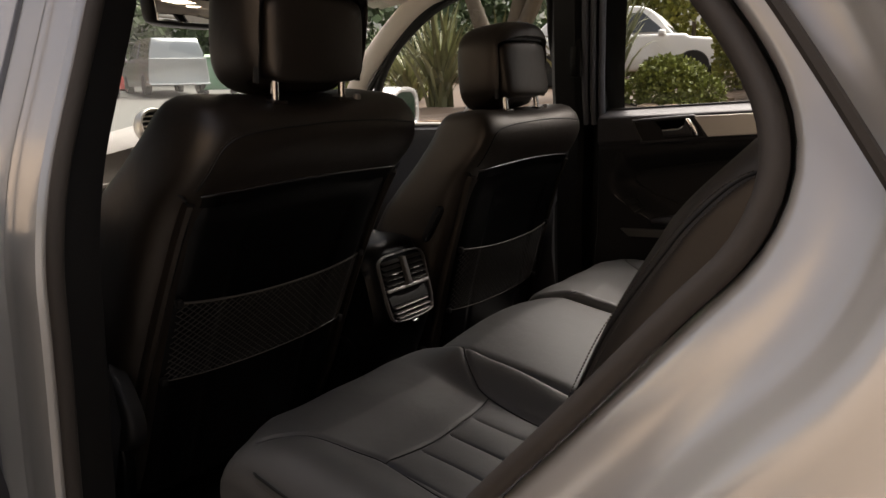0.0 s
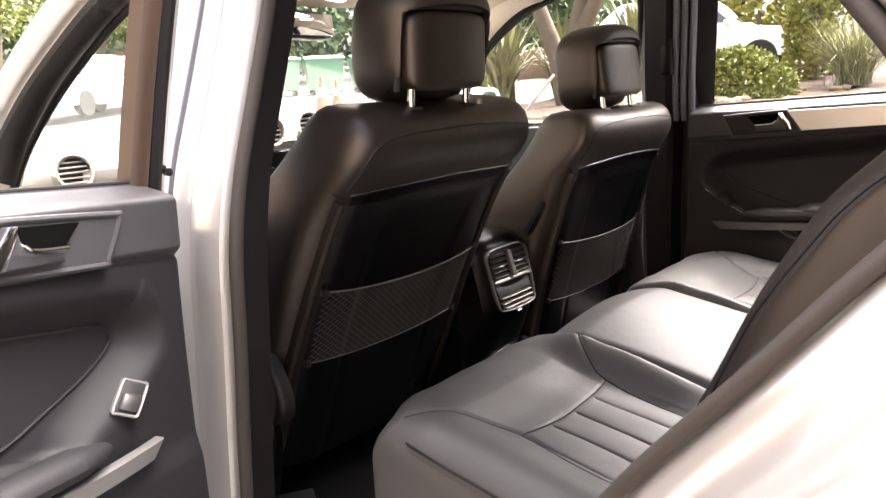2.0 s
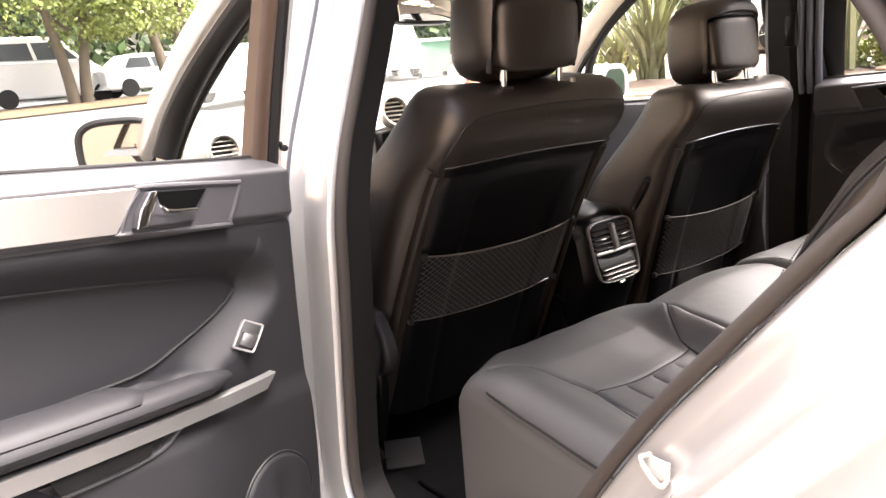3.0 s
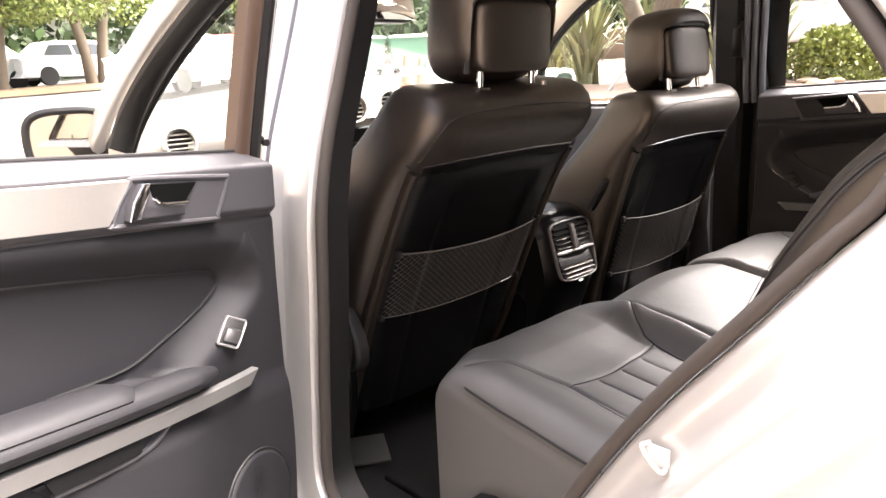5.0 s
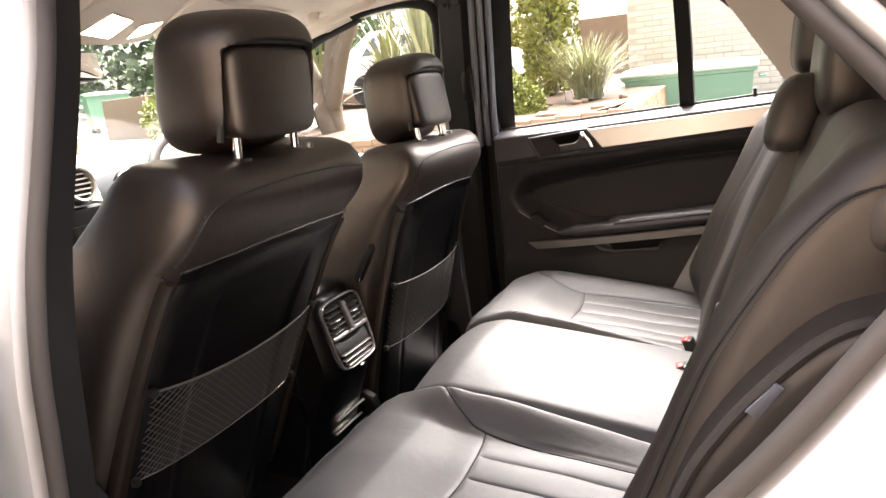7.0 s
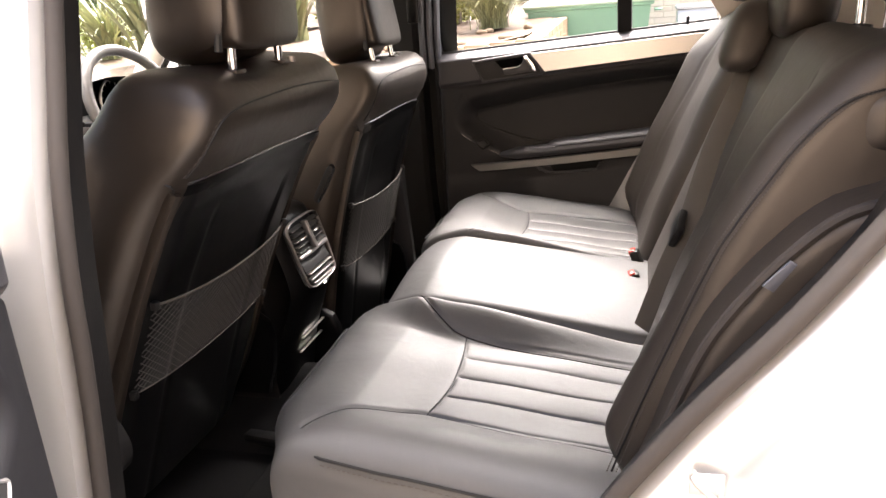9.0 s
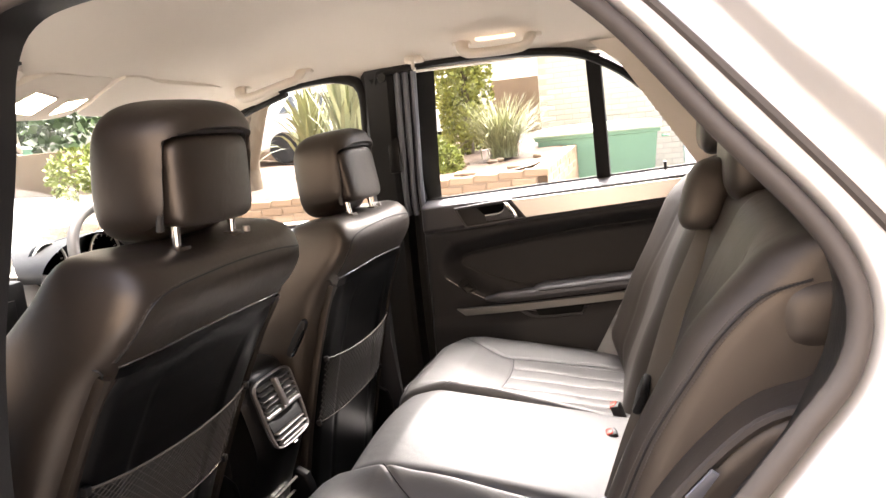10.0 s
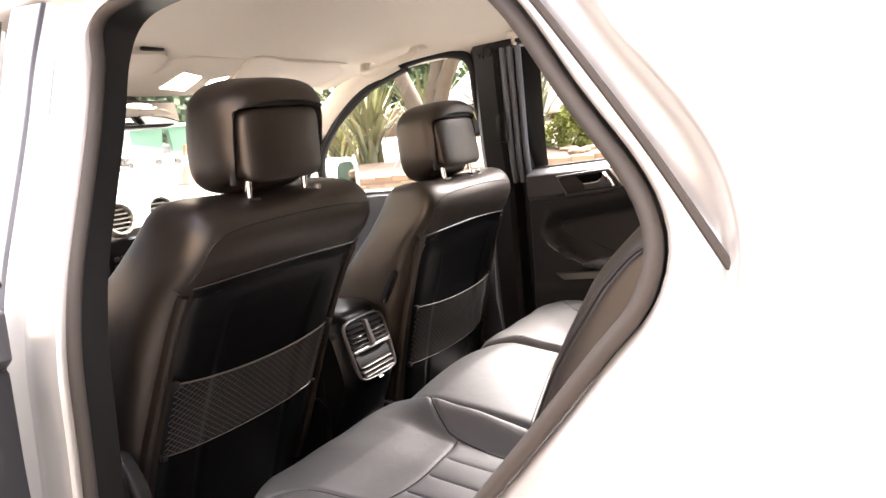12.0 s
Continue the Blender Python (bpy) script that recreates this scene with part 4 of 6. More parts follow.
solid("metal_plate", moved(box(0, 0, 0, 0.125, 0.085, 0.006, 0.002), pose(-0.240, -0.580, 0.482, 0, 0, -30)), SLAT, "dull grey metal seat rail cover on the floor", "rail cover")
copy_thing(mat_floor, pose(0, 0.76, 0))


# ---- rear doors: u runs back from the hinge, v inwards ----
def belt_z(u):
    return 1.212 + 0.060 * u


def rear_u(z):
    """Rear edge of the door, round the wheel arch and up to the belt."""
    return float(np.interp(z, [0.49, 0.52, 0.56, 0.64, 0.76, 0.865, 0.975, 1.085, 1.165, 1.21, 1.25, 1.30], [0.24, 0.35, 0.39, 0.44, 0.505, 0.568, 0.645, 0.735, 0.80, 0.83, 0.845, 0.84])) - 0.01


def arm_z(u):
    return 0.915 + 0.10 * (u - 0.13)


def step_z(u):
    return 1.122 + 0.080 * u


# outline of the hollow that holds the insert, the switch panel and the armrest
HOLLOW = smooth_path([(0.90, 1.176), (0.49, 1.150), (0.277, 1.126), (0.15, 1.106), (0.097, 1.094), (0.058, 1.064), (0.045, 1.03), (0.051, 1.002), (0.079, 0.974), (0.13, 0.944), (0.19, 0.915)], 40)


def hollow_depth(u, z):
    """Distance inside the hollow's outline; nothing outside it."""
    best, side = 9.0, -1.0
    for (p, q), (r, s) in zip(HOLLOW, HOLLOW[1:]):
        dx, dz = r - p, s - q
        t = min(1.0, max(0.0, ((u - p) * dx + (z - q) * dz) / (dx * dx + dz * dz)))
        ex, ez = u - p - t * dx, z - q - t * dz
        d = math.hypot(ex, ez)
        if d < best:
            best, side = d, dx * ez - dz * ex
    return best if side > 0 else 0.0


def lining_v(u, z):
    bz, sz, za = belt_z(u), step_z(u), arm_z(u)
    v = 0.022 + 0.008 * ramp01(z, sz - 0.002, sz + 0.010) - 0.055 * ramp01(z, bz - 0.022, bz + 0.002) ** 2
    if z < sz:
        d = hollow_depth(u, z)
        if z < za:
            d = max(d, 0.0)
        v -= 0.004 * bump_at(z, sz - 0.004, 0.004)
        v -= 0.042 * ramp01(d, 0.0, 0.058) * ramp01(z, za - 0.012, za + 0.006)
        v += 0.010 * ramp01(1.05 - z, 0.0, 0.13) * ramp01(d, 0.02, 0.06) * ramp01(z, za - 0.012, za + 0.006)
    v += (0.024 * ramp01(u, 0.16, 0.30)) * ramp01(za - z, -0.012, 0.006)
    v += (0.020 * ramp01(u, 0.06, 0.25) + 0.010) * ramp01(za - z, 0.03, 0.075) * bump_at(z, 0.76, 0.16)
    v -= 0.020 * ramp01(0.56 - z, -0.03, 0.05)
    v -= 0.030 * ramp01(0.012 - u, -0.004, 0.012)
    return v


def rear_door(at, mirror, label, group="rear doors"):
    d = thing("car_door", label, "car door", group, at=at)
    M = lambda u, v, z: (u, mirror * v, z)
    put = lambda name, m, mat, par=d, label="", sharp=38.0: part(name, mapped(m, M), mat, par, label, sharp)
    us = np.linspace(0, 1, 90)

    def band(levels):
        rows = []
        for k in levels:
            row = []
            for s in us:
                u = 0.004 + s * (rear_u(0.50 + 0.62 * min(k, 1.0) + 0.12 * max(0.0, k - 1.0)) - 0.004)
                z = 0.50 + k * (step_z(u) - 0.50) if k <= 1 else step_z(u) + (k - 1) * (belt_z(u) + 0.003 - step_z(u))
                row.append((u, lining_v(u, z), z))
            rows.append(row)
        return skin(rows)
    put("door_lining", band(np.concatenate([[0.992, 0.9985, 1.0, 1.02, 1.06], np.linspace(1.10, 2.0, 40)])), VINYL, d, "charcoal moulded door top")
    lining = put("lower_lining", band(np.concatenate([np.linspace(0, 0.985, 110), [0.990, 0.994, 0.997]])), LINING, d, "black moulded door lining")
    # outer shell
    rows = [[(-0.01 + s * (rear_u(z) + 0.01), v, z) for s in np.linspace(0, 1, 20)] for v, z in ((-0.03, 0.49), (-0.10, 0.51), (-0.12, 0.62), (-0.128, 0.85), (-0.12, 1.02), (-0.10, 1.12), (-0.06, 1.185))]
    put("outer_skin", skin(rows), SILVER, d, "silver outer door skin")
    # far door's silver edge is painted dark for the pillar gap's shade
    put("front_edge", skin([[(u, v, z) for z in np.linspace(0.49, 1.205, 20)] for u, v in ((0.006, -0.022), (-0.008, -0.04), (-0.012, -0.07), (-0.010, -0.10), (-0.008, -0.122))]), SILVER if mirror > 0 else PLASTIC, d, "silver hinge edge of the door" if mirror > 0 else "hinge edge of the door, darkened for the shaded gap")
    put("edge_seal", tube([(-0.004, -0.018, z) for z in np.linspace(0.50, 1.19, 20)], 0.007, 8), RUBBER, d)
    # window frame: leans in above the belt
    fv = lambda z: -0.040 + max(0.0, z - 1.2) * 0.12 + max(0.0, z - 1.2) ** 2 * (0.12 if mirror > 0 else 0.70)
    lean = lambda z: (-0.10 if mirror > 0 else -0.145) * max(0, z - 1.2)
    slim = 1.0 if mirror > 0 else 0.4
    rows = [[(uu * slim + lean(z), fv(z) + dv, z) for z in np.linspace(1.17, 1.58, 14)] for uu, dv in ((0.002, 0.0), (0.003, 0.012), (0.008, 0.0165), (0.016, 0.018), (0.024, 0.018), (0.031, 0.0165), (0.036, 0.012), (0.037, -0.01))]
    put("frame_cover", skin(rows), BRONZE_TRIM if mirror > 0 else PLASTIC, d, "brown plastic window frame cover" if mirror > 0 else "black window frame")
    put("frame_seal", tube([(-0.010 + lean(z), fv(z) + 0.004, z) for z in np.linspace(1.165, 1.58, 14)], 0.0125, 8, rz=0.014), RUBBER, d)
    flange = put("frame_flange", skin([[(uu + lean(z), fv(z) + dv, z) for z in [1.193, 1.196, 1.205] + list(np.linspace(1.23, 1.57, 10))] for uu, dv in ((-0.022, -0.006), (-0.026, 0.002), (-0.042, 0.000), (-0.046, -0.010))]), SILVER, d, "silver flange of the window frame")
    put("flange_bolt", lathe([(0.0, 0.004), (0.003, 0.004), (0.0045, 0.002), (0.0045, -0.004)], 10, "y", (-0.034 + lean(1.232), fv(1.232) + 0.002, 1.232)), PLASTIC, flange)
    top = smooth_path([(-0.045 if mirror < 0 else 0.008, 1.50), (-0.05 if mirror < 0 else 0.006, 1.575), (0.02 if mirror < 0 else 0.03, 1.594), (0.25, 1.60), (0.46, 1.585), (0.57, 1.545), (0.66, 1.475), (0.75, 1.37), (0.80, 1.30), (0.825, 1.262)], 60)
    put("upper_frame", tube([(u, fv(z) + 0.004, z) for u, z in top], 0.012, 8, rz=0.016, up=(0, 1, 0)), RUBBER, d, "black upper window frame")
    put("division_bar", skin([[(0.535 + du, fv(z) + dv, z) for z in (belt_z(0.55) - 0.01, 1.40, 1.572)] for du, dv in ((-0.020, -0.01), (-0.018, 0.008), (0.018, 0.008), (0.020, -0.01))]), RUBBER, d, "upright black window bar")
    lower = [(u, belt_z(u) - 0.01) for u in np.linspace(0.0, 0.83, 60)]
    g = put("window_glass", skin([[(u, fv(z) - 0.012, z) for u, z in top], [(u, fv(z) - 0.012, z) for u, z in lower]]), GLASS, d, "clear door glass")
    g.visible_shadow = False
    put("belt_seal", tube([(u, -0.030, belt_z(u) + 0.004) for u in np.linspace(0.0, 0.83, 30)], 0.0035, 8), RUBBER, d)
    put("sill_rail", skin([[(u, v, belt_z(u) + dz) for u in np.linspace(0.02, 0.80, 30)] for v, dz in ((-0.034, 0.002), (-0.10, -0.006), (-0.125, -0.03))]), SILVER, d)
    put("lock_pin", lathe([(0.0, 0.0), (0.0045, 0.0), (0.004, 0.016), (0.0055, 0.020), (0.0, 0.024)], 10, "z", (0.70, -0.026, belt_z(0.70) + 0.001)), PLASTIC, d, "small black lock pin")
    # aluminium inlay
    iu = np.linspace(0, 1, 40)
    itop, ibot = (lambda u: belt_z(u) - 0.022), (lambda u: step_z(u) + 0.007)
    inner = lambda k: 0.319 - 0.040 * (0.5 + 0.5 * k)
    rows = [[(inner(k) + 0.006 * e + s * (0.748 - 0.010 * e - inner(k)), 0.0295 + dv, ibot(inner(k) + s * (0.748 - inner(k))) + (0.5 + 0.5 * k) * (itop(0.4) - ibot(0.4) - 0.010 * (s - 0.3))) for s in iu] for k, dv, e in ((1.0, 0.0, 0.0), (0.94, 0.006, 0.3), (-0.94, 0.006, 0.3), (-1.0, 0.0, 0.0))]
    put("trim_inlay", skin(rows), ALUMINIUM, d, "satin aluminium inlay strip")
    # handle in its recess
    ring = smooth_path([(0.312, 1.156), (0.300, 1.180), (0.279, 1.203), (0.270, 1.206), (0.128, 1.192), (0.118, 1.187), (0.143, 1.140), (0.152, 1.136), (0.304, 1.152)], 70, closed=True)
    put("handle_surround", tube([(u, 0.032, z) for u, z in ring], 0.0042, 8, closed=True, up=(0, 1, 0)), VINYL, d, "dark handle surround")
    # far cup takes a darker material to stand for its shaded recess
    put("handle_cup", plate(ring, 0.003, lambda a, b, q: (a, 0.0305 + q, b), 0), VINYL if mirror > 0 else PLASTIC, d)
    # flat black plate paints the shade inside the recess
    put("cup_shadow", plate([(0.266, 1.199), (0.180, 1.1915), (0.205, 1.166), (0.262, 1.170)], 0.002, lambda a, b, q: (a, 0.0360 + q, b), 0), VOID, d, "flat black plate for the shade in the handle recess")
    lever = [(0.297, 1.159), (0.290, 1.178), (0.272, 1.2005), (0.263, 1.200), (0.260, 1.185), (0.254, 1.177), (0.243, 1.172), (0.203, 1.168), (0.206, 1.152)]
    hd = put("handle", plate(lever, 0.012, lambda a, b, q: (a, 0.034 + q * (0.5 + 0.5 * ramp01(a, 0.2, 0.25)), b), 0.004, 3), VINYL, d, "dark pull lever")
    put("handle_tip", plate([(0.299, 1.158), (0.290, 1.180), (0.2725, 1.2015), (0.264, 1.2010), (0.266, 1.190), (0.284, 1.159)], 0.004, lambda a, b, q: (a, 0.0450 + q, b), 0.0015), CHROME, hd, "bright chrome lever end")
    put("lever_edge", tube([(u, 0.046, z) for u, z in smooth_path([(0.258, 1.181), (0.246, 1.1730), (0.205, 1.1685)], 14)], 0.0022, 6), CHROME, hd, "bright lever edge")
    # insert seam line, switch, armrest and strip
    ins = smooth_path([(0.74, 1.128), (0.497, 1.110), (0.365, 1.092), (0.20, 1.064), (0.128, 1.052), (0.110, 1.040), (0.114, 1.022), (0.155, 0.998), (0.22, 0.975), (0.29, 0.956), (0.40, 0.958)], 70)
    put("insert_seam", tube([(u, lining_v(u, z) + 0.0016, z) for u, z in ins], 0.0024, 6), SEAM, lining)
    lo_edge = smooth_path([(0.072, 1.104), (0.056, 1.070), (0.047, 1.03), (0.054, 1.0), (0.080, 0.975), (0.13, 0.946), (0.195, 0.915)], 30)
    hi_edge = smooth_path([(0.084, 1.104), (0.098, 1.070), (0.104, 1.042), (0.110, 1.018), (0.152, 0.993), (0.217, 0.970), (0.285, 0.944)], 30)
    rows = [[(a + (c - a) * k, lining_v(a + (c - a) * k, b + (e - b) * k) + 0.0025 * math.sin(math.pi * k) ** 0.7, b + (e - b) * k) for (a, b), (c, e) in zip(lo_edge, hi_edge)] for k in np.linspace(0.02, 0.98, 12)]
    put("switch_panel", skin(rows), LINING, d, "raised switch panel")
    if mirror < 0:
        # glossy bead added on the far door for the panel's highlight
        put("panel_edge", tube([(u, lining_v(u, z) + 0.001, z) for u, z in smooth_path([(0.066, 0.986), (0.085, 0.972), (0.13, 0.946), (0.185, 0.919)], 20)], 0.0022, 8), PIPING, d, "glossy bead for the highlight along the switch panel")
    base_v = lining_v(0.126, 0.961)
    slope_x = (lining_v(0.126 - 0.74 * 0.015, 0.961 - 0.42 * 0.015) - lining_v(0.126 + 0.74 * 0.015, 0.961 + 0.42 * 0.015)) / 0.03
    slope_z = (lining_v(0.126 + 0.66 * 0.02, 0.961 - 0.62 * 0.02) - lining_v(0.126 - 0.66 * 0.02, 0.961 + 0.62 * 0.02)) / 0.04
    tilt = lambda m: mapped(m, lambda x, v, z: (0.126 - 0.60 * x + 0.66 * z, v + base_v + 0.0055 + 0.8 * slope_x * x + slope_z * z, 0.961 - 0.34 * x - 0.62 * z))
    bezel = tube([(x, 0, z) for x, z in smooth_path([(-0.0185, -0.0235), (-0.012, -0.0245), (0.012, -0.0245), (0.0185, -0.0235), (0.0195, 0.0), (0.0185, 0.0235), (0.012, 0.0245), (-0.012, 0.0245), (-0.0185, 0.0235), (-0.0195, 0.0)], 48, closed=True)], 0.0024, 8, closed=True, rz=0.003, up=(0, 1, 0))
    s = put("window_switch", tilt(box(0, 0, 0, 0.035, 0.003, 0.045, 0.001)), SEAM, d, "black window switch well")
    # far bezel and rocker are darker copies: that door's shade put into the colour
    put("switch_bezel", tilt(bezel), PLASTIC if mirror < 0 else STRIP, s, "satin switch surround")
    put("switch_rocker", tilt(box(0, 0.003, 0.006, 0.029, 0.008, 0.026, 0.004)), PLASTIC if mirror < 0 else SLAT, s, "grey rocker")
    out_v = lambda u: 0.028 + 0.052 * (1 - math.exp(-max(0.0, u - 0.08) / 0.20))
    # far armrest and pad get lighter vinyl: their highlight is in the colour
    put("armrest", tube([(u, out_v(u) - 0.012, arm_z(u) + 0.004) for u in np.linspace(0.185, 0.66, 30)], 0.026, 14, rz=0.017, taper=lambda t: min(1.0, 0.40 + 6 * t)), LINING if mirror > 0 else VINYL, d, "padded armrest")
    put("armrest_pad", tube([(u, out_v(u) - 0.030, arm_z(u) + 0.016) for u in np.linspace(0.33, 0.64, 16)], 0.040, 14, rz=0.014, taper=lambda t: min(1.0, 0.6 + 6 * t, 0.5 + 6 * (1 - t))), LINING if mirror > 0 else VINYL, d)
    mid = lambda u: arm_z(u) - 0.027
    face = lambda u: max(out_v(u), lining_v(u, mid(u)) + 0.001)
    rows = []
    for k, dv in ((1.0, -0.008), (1.0, 0.004), (0.9, 0.006), (-0.9, 0.006), (-1.0, 0.004), (-1.0, -0.008)):
        rows.append([(u, face(u) + dv, mid(u) + 0.0105 * k) for u in np.linspace(0.106 - 0.014 * k, 0.63, 50)])
    put("armrest_strip", skin(rows), STRIP, d, "slim matt silver strip below the armrest")
    # pull cup under the strip: a curved lip before a flat dark plate
    lip = smooth_path([(0.262, 0.905), (0.284, 0.895), (0.306, 0.881), (0.335, 0.875), (0.385, 0.877), (0.46, 0.884)], 30)
    rows = [[(u + 0.020 * (1 - k), face(u) - 0.004 - 0.010 * math.sin(math.pi * k), z + (mid(u) - 0.010 - z) * (1 - k) * 0.75) for u, z in lip] for k in np.linspace(0, 1, 7)]
    put("pull_cup", skin(rows), VINYL, d, "dark pull cup under the strip")
    put("cup_lip", tube([(u, face(u) - 0.003, z) for u, z in lip], 0.0035, 8), VINYL, d, "curved lip of the pull cup")
    cup = [(0.330, 0.899), (0.40, 0.907), (0.47, 0.912), (0.46, 0.888), (0.385, 0.881), (0.340, 0.880)]
    # thin black plate on the face paints the hollow's shade
    put("cup_pocket", plate(cup, 0.003, lambda a, b, q: (a, face(a) - 0.001 + q, b), 0), CARPET, d, "flat dark plate for the shade in the pull cup")
    centre = (0.122, 0.680)
    spk = [(centre[0] + 0.086 * math.cos(q), centre[1] + 0.086 * math.sin(q)) for q in np.linspace(0, 2 * math.pi, 56, endpoint=False)]
    rows = [[(centre[0] + (u - centre[0]) * k, lining_v(max(0.03, u), z) + 0.001 + 0.006 * ramp01(1 - k, 0.0, 0.08), centre[1] + (z - centre[1]) * k) for u, z in spk] for k in (0.985, 0.97, 0.94, 0.90, 0.6, 0.3, 0.02)]
    speaker = put("speaker_cover", skin(rows, close=True, cap=True), LINING, d, "round loudspeaker cover")
    put("speaker_gap", tube([(u, lining_v(max(0.03, u), z) + 0.001, z) for u, z in spk], 0.0025, 6, closed=True, up=(0, 1, 0)), SEAM, speaker)
    return d


rear_door(pose(-0.017, -0.8925, 1.12, 0, -2, -70) @ pose(0, 0, -1.12), 1, "silver rear car door standing open, charcoal lining")
rear_door(pose(0.02, 0.715, 0), -1, "closed far rear car door with charcoal lining and window")


# ---- front of the cabin ----
dash = thing("dashboard", "pale grey dashboard with round metal-rimmed air vents", "dashboard")
prof = [(-1.42, 1.10), (-1.30, 1.128), (-1.12, 1.165), (-1.00, 1.172), (-0.93, 1.165), (-0.895, 1.14), (-0.90, 1.08), (-0.885, 1.02), (-0.87, 0.93), (-0.90, 0.82), (-0.98, 0.68)]


def dash_row(y):
    k = bump_at(y, -0.04, 0.20)
    return [(x + 0.03 * k * (z < 1.15) - 0.15 * (abs(y) / 0.7) ** 4, y, z + 0.050 * k * ramp01(x, -1.06, -0.93) * (z > 1.0)) for x, z in smooth_path(prof, 40)]


part("dash_body", skin([dash_row(y) for y in np.linspace(-0.74, 0.74, 70)]), PALE_TRIM, dash, "pale grey moulded dashboard top")
lower = [[(x + 0.012, y, z) for x, z in smooth_path([(-0.885, 1.075), (-0.87, 1.02), (-0.855, 0.93), (-0.885, 0.82), (-0.96, 0.66), (-1.1, 0.50)], 16)] for y in np.linspace(-0.72, 0.72, 20)]
part("dash_lower", skin(lower), PLASTIC, dash, "charcoal lower dashboard")
part("dash_trim", box(-0.868, -0.36, 1.065, 0.016, 0.56, 0.020, 0.005), ALUMINIUM, dash, "thin aluminium dash strip")


def air_vent(x, y, z, turn):
    m = pose(x, y, z, 0, 0, turn) @ pose(0, 0, 0, 0, -14, 0)
    v = part("air_vent", moved(lathe([(0.046, -0.03), (0.050, -0.02), (0.0475, 0.002), (0.044, 0.006), (0.0385, 0.004), (0.037, -0.012), (0.0, -0.014)], 32, "x"), m), ALUMINIUM, dash, "round metal-rimmed air vent")
    part("vent_well", moved(lathe([(0.0, -0.011), (0.0365, -0.011), (0.0365, -0.008), (0.0, -0.006)], 24, "x"), m), SEAM, v)
    for k in range(-2, 3):
        hw = math.sqrt(max(0, 0.0365 ** 2 - (k * 0.013) ** 2))
        part("vent_slat", moved(box(-0.003, 0, k * 0.013, 0.004, 2 * hw, 0.0042, 0.001), m @ pose(0, 0, 0)), ALUMINIUM, v)


for y, turn in ((-0.125, 0), (0.017, 0)):
    air_vent(-0.835, y, 1.212, turn)
air_vent(-0.975, -0.617, 1.150, -6)
air_vent(-1.02, 0.640, 1.130, 6)
stack = part("radio_panel", box(-0.845, -0.055, 1.05, 0.05, 0.27, 0.21, 0.012), GLOSS_BLACK, dash, "black radio panel")
for r in range(4):
    for c in (0, 1, 2):
        part("radio_button", box(-0.818, -0.165 + 0.022 * c, 1.105 - 0.022 * r, 0.008, 0.016, 0.013, 0.003), PLASTIC, stack)
part("radio_display", box(-0.818, -0.02, 1.075, 0.006, 0.115, 0.075, 0.003), GLOSS_BLACK, stack)
part("knob", lathe([(0.0, 0.0), (0.012, 0.0), (0.013, 0.012), (0.0, 0.016)], 16, "x", (-0.82, -0.145, 1.01)), ALUMINIUM, stack)
hood = [[(-0.80 - 0.20 * v, 0.335 + 0.225 * math.cos(q), 1.135 + (0.100 - 0.02 * v) * math.sin(q)) for q in np.linspace(0, math.pi, 28)] for v in np.linspace(0, 1, 6)]
part("instrument_hood", skin(hood), PLASTIC, dash, "dark arched instrument hood")
part("instrument_face", plate([(0.335 + 0.215 * math.cos(q), 1.135 + 0.092 * math.sin(q)) for q in np.linspace(0, math.pi, 28)], 0.01, lambda a, b, d: (-0.905 + d, a, b), 0), GLOSS_BLACK, dash, "dark instrument face")
for y in (0.225, 0.435):
    dial = part("dial", lathe([(0.0, 0.0), (0.052, 0.0), (0.056, 0.010), (0.060, 0.012), (0.062, 0.0)], 32, "x", (-0.892, y, 1.165)), GLOSS_BLACK, dash, "round black dial")
    part("dial_ring", tube([(-0.878, y + 0.059 * math.cos(q), 1.165 + 0.059 * math.sin(q)) for q in np.linspace(0, 2 * math.pi, 28, endpoint=False)], 0.004, 6, closed=True, up=(1, 0, 0)), ALUMINIUM, dial, "metal dial ring")
    for k in range(11):
        q = radians(-40 + 26 * k)
        part("dial_mark", tube([(-0.882, y + 0.044 * math.cos(q), 1.165 + 0.044 * math.sin(q)), (-0.882, y + 0.052 * math.cos(q), 1.165 + 0.052 * math.sin(q))], 0.0014, 4), WHITE, dial)

wheel_at = pose(-0.735, 0.365, 1.135, 0, -24, 0)
steering = thing("steering_wheel", "grey leather steering wheel with dark hub", "steering wheel", at=wheel_at)
part("rim", tube([(0, 0.185 * math.cos(q), 0.185 * math.sin(q)) for q in np.linspace(0, 2 * math.pi, 56, endpoint=False)], 0.015, 12, closed=True, up=(1, 0, 0)), RIM_LEATHER, steering, "grey leather rim")
part("hub", mapped(pillow(-0.02, 0, -0.01, 0.03, 0.075, 0.06, 3.0, 28, 14), lambda x, y, z: (x, y, z)), PLASTIC, steering, "dark hub cover")
for q in (0, math.pi, -math.pi / 2):
    part("spoke", tube([(-0.012, 0.05 * math.cos(q), 0.05 * math.sin(q) - 0.01), (-0.004, 0.18 * math.cos(q), 0.18 * math.sin(q))], 0.016, 8, rz=0.010, up=(1, 0, 0)), ALUMINIUM, steering, "satin spoke")
part("column", tube([(-0.02, 0, 0), (-0.20, 0, -0.01)], 0.05, 16), PLASTIC, steering)
part("stalk", tube([(-0.05, -0.05, -0.01), (-0.06, -0.17, 0.02)], 0.007, 8), PLASTIC, steering)

console = thing("centre_console", "black centre console with rear air vents", "console")
